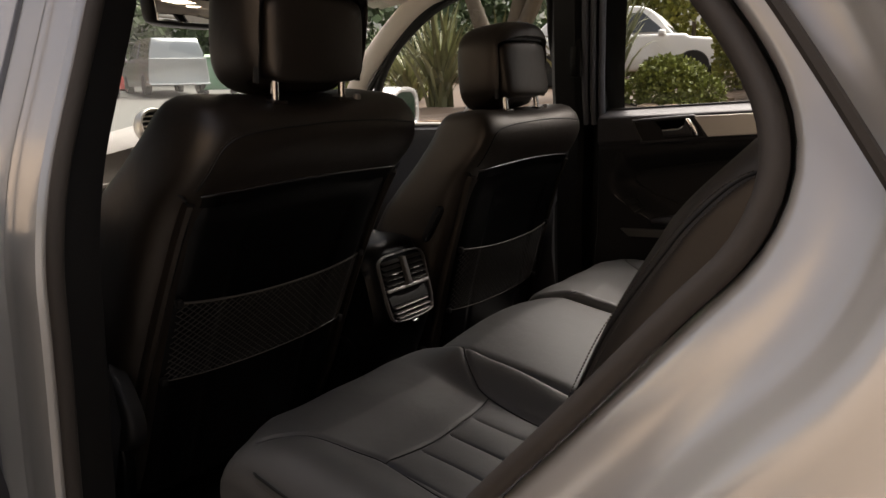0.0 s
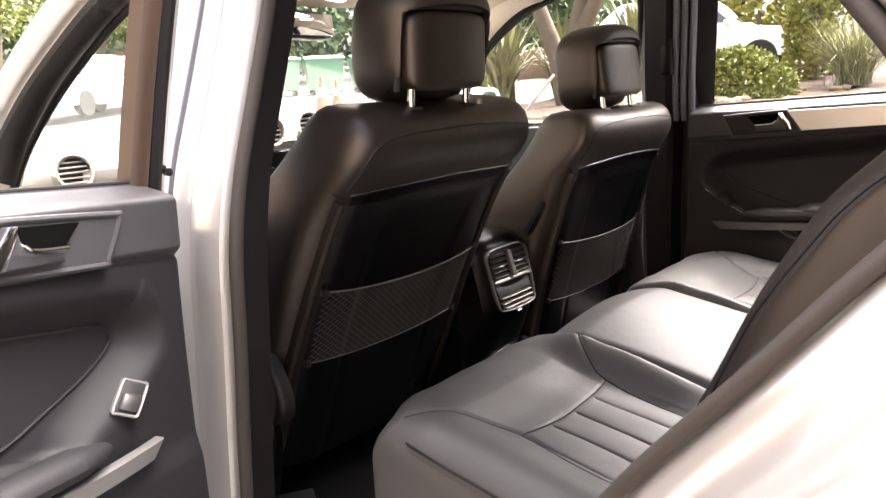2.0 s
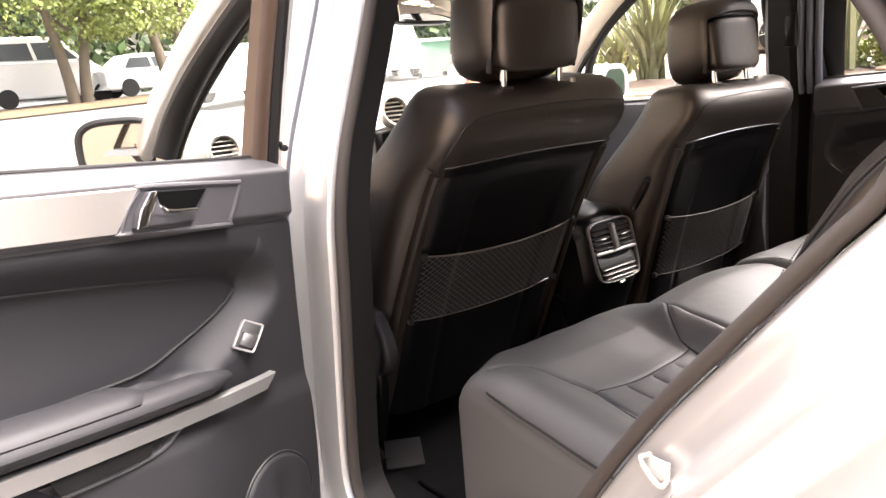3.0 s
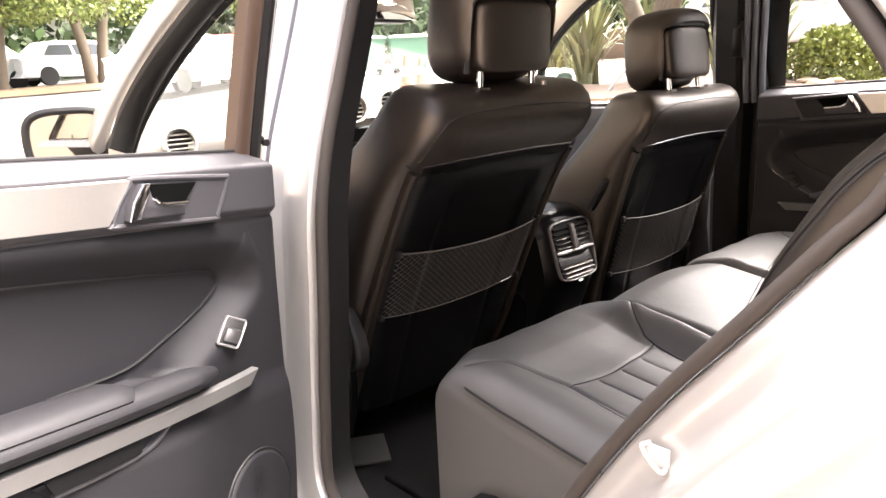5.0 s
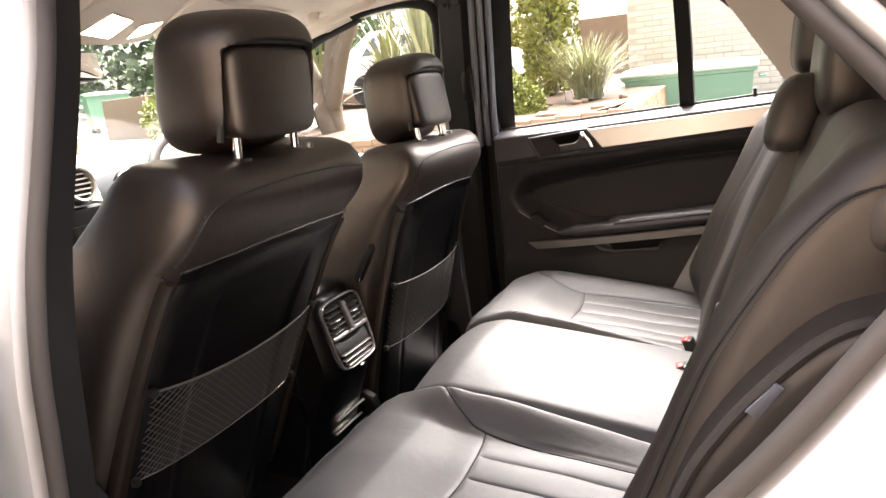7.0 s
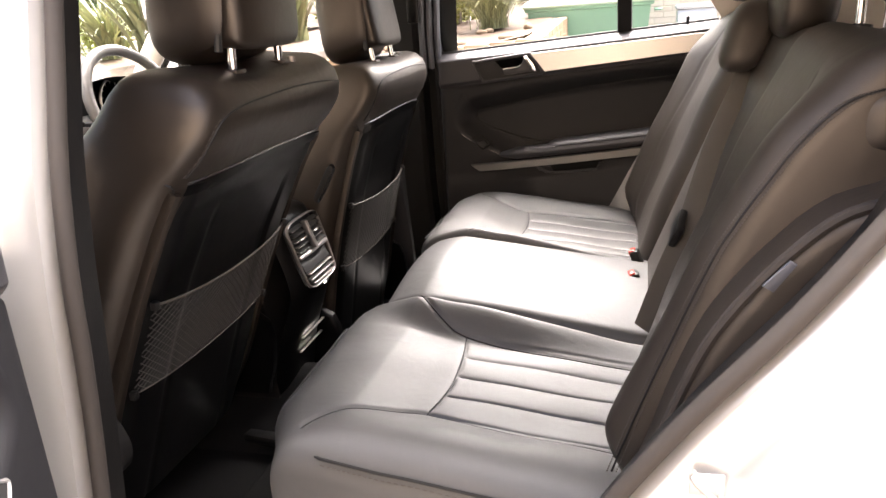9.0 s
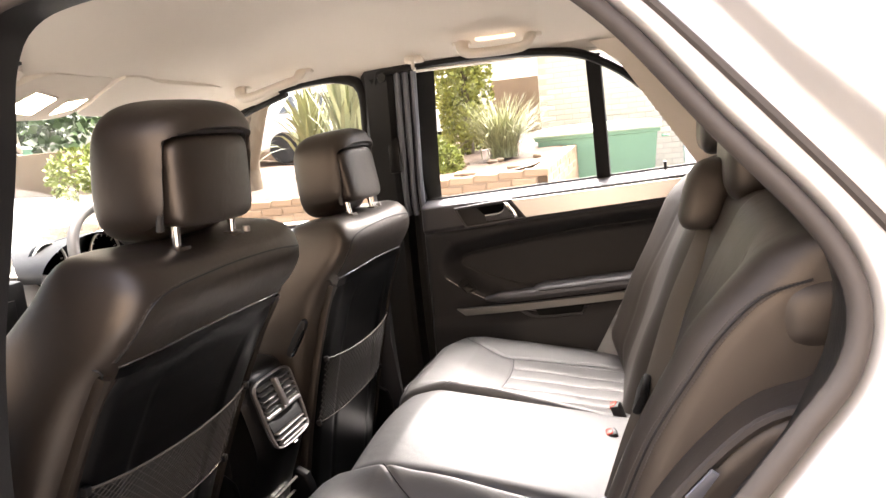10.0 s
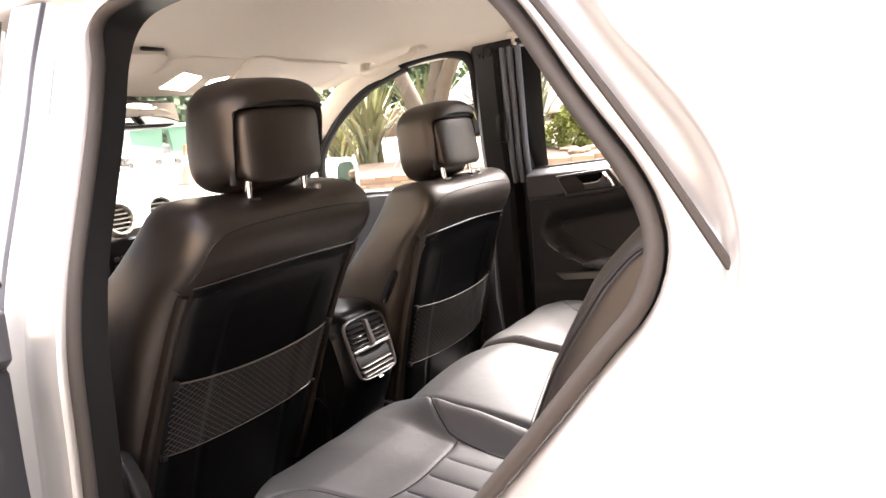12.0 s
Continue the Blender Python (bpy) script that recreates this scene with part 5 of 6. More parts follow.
part("console_body", pad(-0.90, -0.20, -0.08, 0.116, lambda a, b: 0.90 + 0.03 * rise(a, -0.5, -0.3), lambda a, b, h: (a, b, h), 20, 12, 0.03, 0.42), PLASTIC, console, "black console body")
part("armrest_lid", mapped(pillow(-0.38, 0.01, 0.925, 0.16, 0.10, 0.035, 4.5, 30, 14), lambda x, y, z: (x, y, z)), LEATHER, console, "black leather armrest lid")


def low(z):
    return 0.783 + (z - 0.766) * 0.713


def face_x(z):
    return -0.092 - 0.27 * (z - 0.785)


def vent_x(z):
    return -0.066 + 0.20 * (z - 0.96) - 0.9 * max(0.0, z - 0.93) ** 1.2


def vpart(name, m, mat, parent, label=""):
    return part(name, mapped(m, lambda x, y, z: (x - vent_x(z) + face_x(low(z)), y - 0.001, low(z))), mat, parent, label)


VY = 0.018
SHELL = smooth_path([(-0.195, 0.44), (-0.174, 0.55), (-0.153, 0.64), (-0.115, 0.74), (-0.103, 0.785), (-0.118, 0.86), (-0.142, 0.935), (-0.165, 0.952), (-0.21, 0.956), (-0.28, 0.955)], 50)
shell = [[(x - 0.030 * (t / 0.098) ** 4, VY + t, z - 0.012 * (t / 0.098) ** 4 * (z > 0.9)) for t in np.linspace(-0.098, 0.098, 24)] for x, z in SHELL]
part("rear_shell", skin(shell), GLOSS_BLACK, console, "black rear end of the console")
ring = smooth_path([(-0.070, 0.962), (0.0, 0.972), (0.070, 0.962), (0.078, 0.90), (0.074, 0.80), (0.060, 0.772), (0.0, 0.766), (-0.060, 0.772), (-0.074, 0.80), (-0.078, 0.90)], 80, closed=True)
vpart("vent_frame", tube([(vent_x(z) - 0.004, VY + y, z) for y, z in ring], 0.0034, 8, closed=True, rz=0.0045, up=(1, 0, 0)), SATIN, console, "satin vent surround")
vpart("vent_back", plate([(y, z) for y, z in ring], 0.002, lambda a, b, d: (vent_x(b) - 0.014 + d, VY + a, b), 0), SEAM, console, "dark vent opening")
vpart("vent_bar", box(vent_x(0.92) - 0.002, VY, 0.918, 0.014, 0.013, 0.086, 0.003), SATIN, console, "satin bar between the vents")
vpart("vent_sill", box(vent_x(0.868) - 0.003, VY, 0.868, 0.014, 0.146, 0.012, 0.003), SATIN, console, "satin bar below the vents")
for c in (-0.038, 0.038):
    for k in range(5):
        vpart("vent_slat", moved(box(0, 0, 0, 0.014, 0.060, 0.0030, 0.001), pose(vent_x(0.885 + 0.0165 * k) - 0.002, VY + c, 0.885 + 0.0165 * k, 0, 24, 0)), SLAT, console)
    vpart("vent_tab", box(vent_x(0.915), VY + c, 0.915, 0.012, 0.020, 0.006, 0.002), SATIN, console, "satin vent tab")
# solid black block stands in for the tray's dark inside
vpart("tray_lid", box(vent_x(0.835) - 0.010, VY, 0.838, 0.010, 0.130, 0.044, 0.003), SEAM, console, "black block for the dark inside of the tray")
for z, w in ((0.812, 0.118), (0.795, 0.122), (0.780, 0.110)):
    vpart("tray_edge", box(vent_x(z) - 0.002, VY, z, 0.012, w, 0.0045, 0.0015), SATIN, console, "bright tray edge")
vpart("tray_pull", box(vent_x(0.757) - 0.004, VY, 0.757, 0.010, 0.022, 0.006, 0.002), CHROME, console)
for z in (0.655, 0.62):
    part("kick_trim", moved(box(0, 0, 0, 0.006, 0.12, 0.0035, 0.001), pose(float(np.interp(z, [0.44, 0.64, 0.74], [-0.192, -0.150, -0.112])), VY + 0.01, z)), ALUMINIUM, console, "bright kick trim")

for x, y in ((-0.185, -0.165), (-0.300, -0.620)):
    rail = thing("seat_rail_end", "dark seat rail end with a bright edge on the carpet", "rail end", "seat rail ends", at=pose(x, y, 0.462, 0, 0, -8))
    part("rail", box(0, 0, 0.010, 0.13, 0.030, 0.020, 0.004), PLASTIC, rail)
    part("bright_edge", box(0.062, 0, 0.021, 0.006, 0.030, 0.004, 0.001), CHROME, rail, "bright metal edge")

# ---- overhead ----
over = thing("overhead_console", "beige overhead console with two lit reading lamps", "interior lamp")


def slope(x, y, d):
    """Points on the sloping underside above the windscreen; d is the height above it."""
    return x, y, 1.598 + 0.30 * (x + 0.42) + d


out = smooth_path([(-0.425, -0.15), (-0.42, -0.05), (-0.425, 0.03), (-0.50, 0.065), (-0.61, 0.10), (-0.645, 0.05), (-0.65, -0.06), (-0.645, -0.17), (-0.61, -0.215), (-0.50, -0.18)], 60, closed=True)
house = part("housing", plate(out, 0.045, slope, 0.010, 3), HEADLINER, over, "beige lamp housing")
for quad, lab in ((((-0.503, -0.106), (-0.527, -0.032), (-0.608, -0.024), (-0.590, -0.112)), "lit warm white lens"), (((-0.545, 0.016), (-0.524, 0.058), (-0.575, 0.066), (-0.606, 0.030)), "narrow lit lens")):
    part("lamp_lens", plate(list(quad), 0.010, lambda a, b, d: slope(a, b, d - 0.004), 0.003), LAMP_GLOW, over, lab)
    cx, cy = sum(q[0] for q in quad) / 4, sum(q[1] for q in quad) / 4
    rim = [(cx + (q[0] - cx) * 1.10, cy + (q[1] - cy) * 1.10) for q in quad]
    part("lens_rim", tube([slope(q[0], q[1], -0.001) for q in rim], 0.0022, 6, closed=True), HEADLINER, over)


def visor(outline, lab, clip_y):
    v = thing("sun_visor", lab, "sun visor", "sun visors")
    path = smooth_path(outline, 70, closed=True)
    part("flap", plate(path, 0.020, lambda a, b, d: slope(a, b, d - 0.006 + 0.02 * ramp01(abs(b), 0.45, 0.62)), 0.007, 3), HEADLINER, v, "beige padded flap")
    part("hinge_clip", moved(box(0, 0, 0, 0.010, 0.060, 0.010, 0.003), pose(*slope(-0.392, clip_y, 0.004))), PLASTIC, v, "dark hinge clip")
    return v


visor([(-0.402, 0.045), (-0.399, 0.109), (-0.418, 0.20), (-0.423, 0.47), (-0.455, 0.53), (-0.56, 0.56), (-0.60, 0.48), (-0.61, 0.14), (-0.545, 0.088), (-0.45, 0.052)], "beige sun visor folded up against the headliner", 0.075)
visor([(-0.400, -0.245), (-0.40, -0.30), (-0.42, -0.54), (-0.55, -0.58), (-0.61, -0.48), (-0.61, -0.24), (-0.536, -0.205), (-0.474, -0.200), (-0.421, -0.215)], "beige sun visor on the passenger side, folded up", -0.275)


def grab_handle(x0, x1, lamp):
    g = thing("grab_handle", "beige roof grab handle" + (" beside a small lit lamp" if lamp else ""), "grab handle", "grab handles")
    y = 0.515
    z0, z1 = lining_z(x0, y + 0.01) + 0.004, lining_z(x1, y + 0.01) + 0.004
    bar = smooth_path([(x0, y + 0.005, z0 + 0.012), (x0 + 0.010, y - 0.024, z0 - 0.022), (x0 + 0.04, y - 0.034, z0 - 0.032), (x1 - 0.04, y - 0.034, z1 - 0.032), (x1 - 0.010, y - 0.024, z1 - 0.022), (x1, y + 0.005, z1 + 0.012)], 40)
    part("bar", tube(bar, 0.016, 12, rz=0.012), HEADLINER, g)
    for x, z in ((x0, z0), (x1, z1)):
        part("foot", box(x, y + 0.006, z + 0.004, 0.05, 0.035, 0.024, 0.009, 3), HEADLINER, g)
    if lamp:
        part("lamp_lens", box((x0 + x1) / 2, y - 0.005, (z0 + z1) / 2 + 0.004, 0.10, 0.030, 0.010, 0.004), LAMP_DIM, g, "dim amber courtesy lamp")
    return g


grab_handle(-0.40, -0.205, False)
grab_handle(0.24, 0.42, True)
solid("coat_hook", join(box(0.10, 0.55, lining_z(0.1, 0.55) - 0.008, 0.05, 0.03, 0.018, 0.006), tube(smooth_path([(0.10, 0.545, lining_z(0.1, 0.55) - 0.008), (0.10, 0.53, lining_z(0.1, 0.55) - 0.028), (0.10, 0.545, lining_z(0.1, 0.55) - 0.033)], 10), 0.005, 8)), HEADLINER, "beige coat hook on the headliner edge", "coat hook")
rvm = thing("rear_view_mirror", "dark framed rear view mirror under the headliner", "mirror", at=pose(-0.64, -0.13, 1.483, 0, -6, 14))
part("shell", mapped(pillow(-0.012, 0, 0, 0.022, 0.125, 0.036, 4.5, 36, 14), lambda x, y, z: (x, y, z)), PLASTIC, rvm)
part("glass", box(0.0085, 0, 0, 0.006, 0.226, 0.056, 0.002), BRIGHT_MIRROR, rvm, "mirror glass")
part("stem", tube([(-0.02, 0, 0.02), (-0.07, 0, 0.10)], 0.014, 10), PLASTIC, rvm)


def wing_mirror(sgn):
    m = thing("wing_mirror", "silver wing mirror with dark rim" if sgn < 0 else "silver wing mirror on the far door", "mirror", "wing mirrors", at=pose(-1.12, -0.855, 1.18, 0, -4, -22) if sgn < 0 else pose(-0.98, 1.035, 1.20, 0, 0, 14))
    part("shell", mapped(pillow(-0.052, 0, 0, 0.062, 0.122, 0.090, 3.4, 36, 18), lambda x, y, z: (x, y * (1 - 0.15 * (z / 0.1)), z)), SILVER, m, "silver mirror shell")
    out = [(0.105 * math.copysign(abs(math.cos(q)) ** 0.6, math.cos(q)), 0.076 * math.copysign(abs(math.sin(q)) ** 0.6, math.sin(q))) for q in np.linspace(0, 2 * math.pi, 40, endpoint=False)]
    part("rim", tube([(0.020, y, z) for y, z in out], 0.011, 8, closed=True, up=(1, 0, 0)), PLASTIC if sgn < 0 else SILVER, m, "black mirror rim" if sgn < 0 else "silver mirror rim")
    part("glass", plate(out, 0.004, lambda a, b, d: (0.018 + d, a, b), 0), MIRROR, m, "mirror glass")
    part("foot", tube([(-0.05, -sgn * 0.08, -0.05), (-0.04, -sgn * 0.19, -0.06)], 0.03, 10, rz=0.022), PLASTIC, m)


wing_mirror(-1)
wing_mirror(1)


# ---- outside ----
def ground_z(x, y):
    s = -0.85 * x + 0.53 * y - 3.0
    s = s if s > 1 else (0.25 * (s + 1) ** 2 if s > -1 else 0.0)
    return 0.045 * min(s, 60.0)


gx = np.sign(np.linspace(-1, 1, 81)) * np.abs(np.linspace(-1, 1, 81)) ** 2.2 * 400
tagged(solid("ground", skin([[(x, y, ground_z(x, y)) for y in gx] for x in gx]), ASPHALT, "pale worn asphalt drive", "ground", kind="structure"))


def bed_z(x, y):
    return 1.03 + 0.040 * (x + 0.3) + 0.035 * (y - 5.1) + 0.03 * math.sin(x * 1.7) * math.sin(y * 1.3) + max(0.0, -x - 6) * 0.06


bed = [[(x, y, bed_z(x, y) + 0.05 * noise.noise((x * 1.5, y * 1.5, 0)) + 0.015 * noise.noise((x * 7, y * 7, 3))) for x in np.linspace(0.6 - 0.90 * (y + 1.4), -0.36, 90)] for y in np.concatenate([np.linspace(5.10, 8, 40), np.linspace(8.1, 20, 20)])]
tagged(solid("planting_bed", skin(bed), SOIL, "bark covered planting bed behind a low brick wall", "planting bed", kind="structure"))


def leaves(n, place, size, seed, stretch=1.6, upright=0.0):
    """Many small bent leaves; place(rng) gives a point and its outward way."""
    rng = random.Random(seed)
    V, F = [], []
    for _ in range(n):
        p, w = place(rng)
        a = Vector((rng.gauss(0, 1), rng.gauss(0, 1), rng.gauss(0, 1) + upright)).normalized()
        d = (Vector(w) * 0.8 + a).normalized()
        s = d.cross(Vector((rng.gauss(0, 1), rng.gauss(0, 1), rng.gauss(0, 1)))).normalized()
        k = size * rng.uniform(0.6, 1.4)
        p = Vector(p)
        o = len(V)
        V += [tuple(p - s * k * 0.05), tuple(p + d * k * stretch * 0.5 - s * k * 0.5), tuple(p + d * k * stretch), tuple(p + d * k * stretch * 0.5 + s * k * 0.5)]
        F += [(o, o + 1, o + 2), (o, o + 2, o + 3)]
    return V, F


def blob_place(centres):
    def place(rng):
        c, r = centres[rng.randrange(len(centres))]
        w = Vector((rng.gauss(0, 1), rng.gauss(0, 1), rng.gauss(0, 1))).normalized()
        k = rng.uniform(0.55, 1.0) ** 0.5
        return (c[0] + w.x * r[0] * k, c[1] + w.y * r[1] * k, c[2] + w.z * r[2] * k), w
    return place


def crown_part(name, m, mat, parent, label=""):
    me = bpy.data.meshes.new(name)
    me.from_pydata(m[0], [], m[1])
    me.materials.append(mat)
    ob = new(name, me)
    ob.parent = parent
    if label:
        ob["label"] = label
    return ob


def limb(path, r0, r1, seg=10):
    return tube(smooth_path(path, 14), r0, seg, taper=lambda t: 1 + (r1 / r0 - 1) * t)


# low brick wall with a return at its end
wall = tagged(thing("garden_wall", "low orange-brown brick garden wall", "wall", kind="structure"))
wall_top = lambda x: 1.03 + 0.040 * (x + 0.3)
core = skin([[(x, 5.012, 0.05), (x, 5.012, wall_top(x) - 0.006), (x, 5.10, wall_top(x) - 0.006), (x, 5.10, 0.05)] for x in np.linspace(-5.6, -0.30, 24)])
part("mortar_core", core, TAN_MORTAR, wall)
end_top = lambda y: wall_top(-0.3) + 0.035 * (y - 5.05)
part("mortar_core", skin([[(-0.215, y, 0.05), (-0.215, y, end_top(y) - 0.006), (-0.36, y, end_top(y) - 0.006), (-0.36, y, 0.05)] for y in np.linspace(5.012, 9.5, 8)]), TAN_MORTAR, wall)
brick_me = mesh_data("brick", box(0, 0, 0, 0.213, 0.10, 0.063, 0.006, 1), BRICK, 30)
rng = random.Random(4)
bricks = 0
for c in range(6):
    for i in range(24):
        x = -0.31 - 0.225 * i - (0.112 if c % 2 else 0.0)
        if bricks < 230:
            b = new("brick", brick_me)
            b.parent = wall
            b.matrix_world = pose(x, 5.05 + rng.uniform(-0.003, 0.003), wall_top(x) - 0.035 - 0.075 * c, 0, 2.3, rng.uniform(-0.6, 0.6))
            bricks += 1
for c in range(4):
    for i in range(19):
        b = new("brick", brick_me)
        b.parent = wall
        b.matrix_world = pose(-0.262 + rng.uniform(-0.003, 0.003), 5.12 + 0.225 * i + (0.112 if c % 2 else 0.0), end_top(5.12 + 0.225 * i) - 0.035 - 0.075 * c, 0, -2, 90 + rng.uniform(-0.6, 0.6))
# loose stones on the bed
for i in range(22):
    x, y = rng.uniform(-1.9, -0.5), rng.uniform(5.3, 6.8)
    st = pillow(0, 0, 0, rng.uniform(0.05, 0.13), rng.uniform(0.04, 0.08), rng.uniform(0.02, 0.04), 2.6, 12, 8)
    solid("garden_stone", mapped(st, lambda a, b, c: (a + 0.01 * noise.noise((a * 20, b * 20, i)), b, c + 0.008 * noise.noise((a * 15, b * 15, i + 9)))), STONE, "rounded tan stone lying on the planting bed", "stone", "garden stones", at=pose(x, y, bed_z(x, y) + 0.015, 0, 0, rng.uniform(0, 180)))

# shrubs and conifers
shrub = thing("shrub", "round leafy green shrub in the bed", "shrub")
crown_part("foliage", leaves(11000, blob_place([((-1.75, 6.1, 1.17), (0.36, 0.34, 0.30)), ((-2.08, 6.25, 1.10), (0.26, 0.3, 0.22)), ((-1.48, 6.15, 1.08), (0.22, 0.24, 0.22)), ((-1.8, 6.0, 1.32), (0.24, 0.22, 0.15)), ((-1.6, 6.05, 0.98), (0.3, 0.3, 0.14))]), 0.028, 11), SHRUB, shrub)
for k in range(5):
    part("stem", limb([(-1.75 + 0.03 * k, 6.15, 0.9), (-1.85 + 0.1 * k, 6.15, 1.1), (-2.0 + 0.2 * k, 6.15, 1.3)], 0.012, 0.005, 6), BARK, shrub)


def conifer(x, y, h, r, seed, leaf=0.045):
    t = thing("conifer", "columnar golden-green conifer in the bed", "conifer", "conifers")
    z0 = bed_z(x, y)
    part("trunk", limb([(x, y, z0 - 0.05), (x, y, z0 + h * 0.5), (x, y, z0 + h * 0.9)], 0.06, 0.015, 8), BARK, t)
    cs = []
    q = random.Random(seed)
    for k in range(60):
        v = k / 60
        a = q.uniform(0, 6.28)
        rr = r * (0.55 + 0.45 * math.sin(math.pi * min(1, 0.25 + v * 0.75))) * 0.62
        cs.append(((x + rr * math.cos(a), y + rr * math.sin(a), z0 + 0.12 + v * h), (r * 0.36, r * 0.36, 0.20)))
    crown_part("foliage", leaves(9000, blob_place(cs), leaf, seed, 1.4, 1.3), CYPRESS, t)
    return t


conifer(-1.62, 8.0, 3.3, 0.36, 21)
conifer(-1.98, 9.1, 3.2, 0.34, 22)
conifer(-5.3, 17.0, 5.5, 1.0, 23, 0.10)
conifer(-6.9, 17.4, 5.0, 1.0, 24, 0.10)


def blade_clump(name, x, y, n, length, spread, mat, width, seed, lab, cat, grp=""):
    t = thing(name, lab, cat, grp)
    q = random.Random(seed)
    z0 = bed_z(x, y) if x < -0.3 else ground_z(x, y)
    V, F = [], []
    for _ in range(n):
        a, l = q.uniform(0, 6.28), length * q.uniform(0.55, 1.05)
        out, w = spread * q.uniform(0.2, 1.0), width * q.uniform(0.7, 1.2)
        bx, by = x + q.gauss(0, 0.06), y + q.gauss(0, 0.06)
        side = Vector((-math.sin(a), math.cos(a), 0))
        o = len(V)
        bend = q.uniform(0.0, 0.8) ** 2
        for s in np.linspace(0, 1, 7):
            c = Vector((bx + math.cos(a) * out * s * (0.5 + 0.7 * s), by + math.sin(a) * out * s * (0.5 + 0.7 * s), z0 + l * (s - bend * s ** 3)))
            k = w * (1 - s ** 3) * 0.5 + 0.001
            V += [tuple(c - side * k), tuple(c + side * k + Vector((0, 0, 0.3 * k)))]
        F += [(o + 2 * i, o + 2 * i + 1, o + 2 * i + 3, o + 2 * i + 2) for i in range(6)]
    crown_part("blades", (V, F), mat, t)
    return t


blade_clump("flax_plant", -5.7, 7.5, 150, 1.5, 0.75, FLAX, 0.07, 31, "tall sword-leaved flax clump", "flax plant", "flax plants")
blade_clump("flax_plant", -2.35, 5.85, 110, 1.7, 0.45, FLAX, 0.055, 32, "pale upright flax clump", "flax plant", "flax plants")
blade_clump("flax_plant", -4.9, 7.9, 90, 1.3, 0.6, FLAX, 0.06, 34, "tall sword-leaved flax clump", "flax plant", "flax plants")
blade_clump("flax_plant", -4.1, 8.6, 130, 1.6, 0.6, FLAX, 0.06, 36, "tall sword-leaved flax clump", "flax plant", "flax plants")
blade_clump("flax_plant", -7.2, 8.6, 120, 1.2, 0.7, FLAX, 0.07, 35, "low flax clump near the wall", "flax plant", "flax plants")
blade_clump("grass_clump", -0.98, 7.0, 1000, 0.72, 0.55, FLAX, 0.006, 33, "feathery grey-green ornamental grass", "grass clump")
dist_shrub = thing("shrub", "dark green shrub by the wall", "shrub")
crown_part("foliage", leaves(3000, blob_place([((-8.3, 9.5, 1.25), (0.7, 0.6, 0.45)), ((-9.4, 10, 1.3), (0.8, 0.6, 0.5))]), 0.06, 12), SHRUB, dist_shrub)

# a many-stemmed tree
tree = thing("garden_tree", "many-stemmed tree with bare leaning grey-brown trunks", "tree")
zb = bed_z(-4.35, 7.0)
for k, pts in enumerate(([(-4.30, 7.0, zb - 0.1), (-4.45, 7.0, zb + 0.6), (-4.85, 7.05, zb + 1.5), (-5.3, 7.1, zb + 2.8)], [(-4.28, 7.05, zb - 0.1), (-4.25, 7.05, zb + 0.7), (-4.05, 7.1, zb + 1.6), (-4.0, 7.2, zb + 3.2)], [(-4.25, 7.0, zb + 0.3), (-3.95, 7.0, zb + 1.1), (-3.55, 7.0, zb + 1.9), (-3.2, 7.0, zb + 3.0)], [(-4.15, 7.05, zb + 0.9), (-3.85, 7.1, zb + 1.4), (-3.75, 7.2, zb + 2.6)])):
    part("trunk", limb(pts, 0.13 if k < 2 else 0.10, 0.06, 12), BARK, tree)
q = random.Random(5)
for k in range(12):
    a = q.uniform(0, 6.28)
    part("branch", limb([(-4.4 + q.uniform(-.6, .8), 7.1, zb + 2.0 + 0.1 * k), (-4.4 + 1.0 * math.cos(a), 7.1 + math.sin(a), zb + 2.7), (-4.4 + 1.9 * math.cos(a), 7.1 + 1.9 * math.sin(a), zb + 3.4)], 0.035, 0.010, 6), BARK, tree)
crown_part("crown", leaves(5200, blob_place([((-4.4 + q.gauss(0, 1.3), 7.3 + q.gauss(0, 1.0), zb + 3.0 + q.uniform(-0.8, 1.2)), (0.55, 0.5, 0.35)) for _ in range(26)]), 0.07, 13), TREE_LEAF, tree)
solid("timber_prop", limb([(-4.62, 6.5, bed_z(-4.62, 6.5) - 0.05), (-4.42, 6.5, 1.05), (-4.2, 6.55, 1.30)], 0.022, 0.02, 8), WHITE, "pale thin stake leaning in the bed", "stake")

# house beyond the bins
house = thing("brick_house", "pale cream brick house wall beyond the bins", "house")
part("wall", box(3.1, 9.62, 2.4, 8.0, 0.20, 5.6, 0.01), MORTAR, house, "pale mortar wall")
part("side_wall", box(-0.80, 12.0, 2.4, 0.2, 4.6, 5.6, 0.01), RENDERED, house)
hb = mesh_data("brick", box(0, 0, 0, 0.213, 0.10, 0.063, 0.005, 1), PALE_BRICK, 30)
rest = []
for c in range(40):
    for i in range(22):
        x, z = -0.79 + 0.225 * i + (0.112 if c % 2 else 0.0), 0.55 + 0.075 * c
        if i < 12 and 6 <= c < 30:
            b = new("brick", hb)
            b.parent = house
            b.matrix_world = pose(x, 9.562 + rng.uniform(-0.002, 0.002), z)
        else:
            rest.append(box(x, 9.562, z, 0.213, 0.10, 0.063, 0, 1))
st = part("brickwork", join(*rest), PALE_BRICK, house)
st["kind"] = "stuff"
low = solid("boundary_wall", box(-1.65, 13.0, 1.35, 1.3, 0.25, 1.9, 0.02), STONE, "tan stone boundary wall behind the shrubs", "wall", kind="structure")
solid("boundary_wall", box(-11.5, 14.5, 1.0, 9.0, 0.25, 1.8, 0.02), STONE, "low tan stone wall behind the flax", "wall", kind="structure")


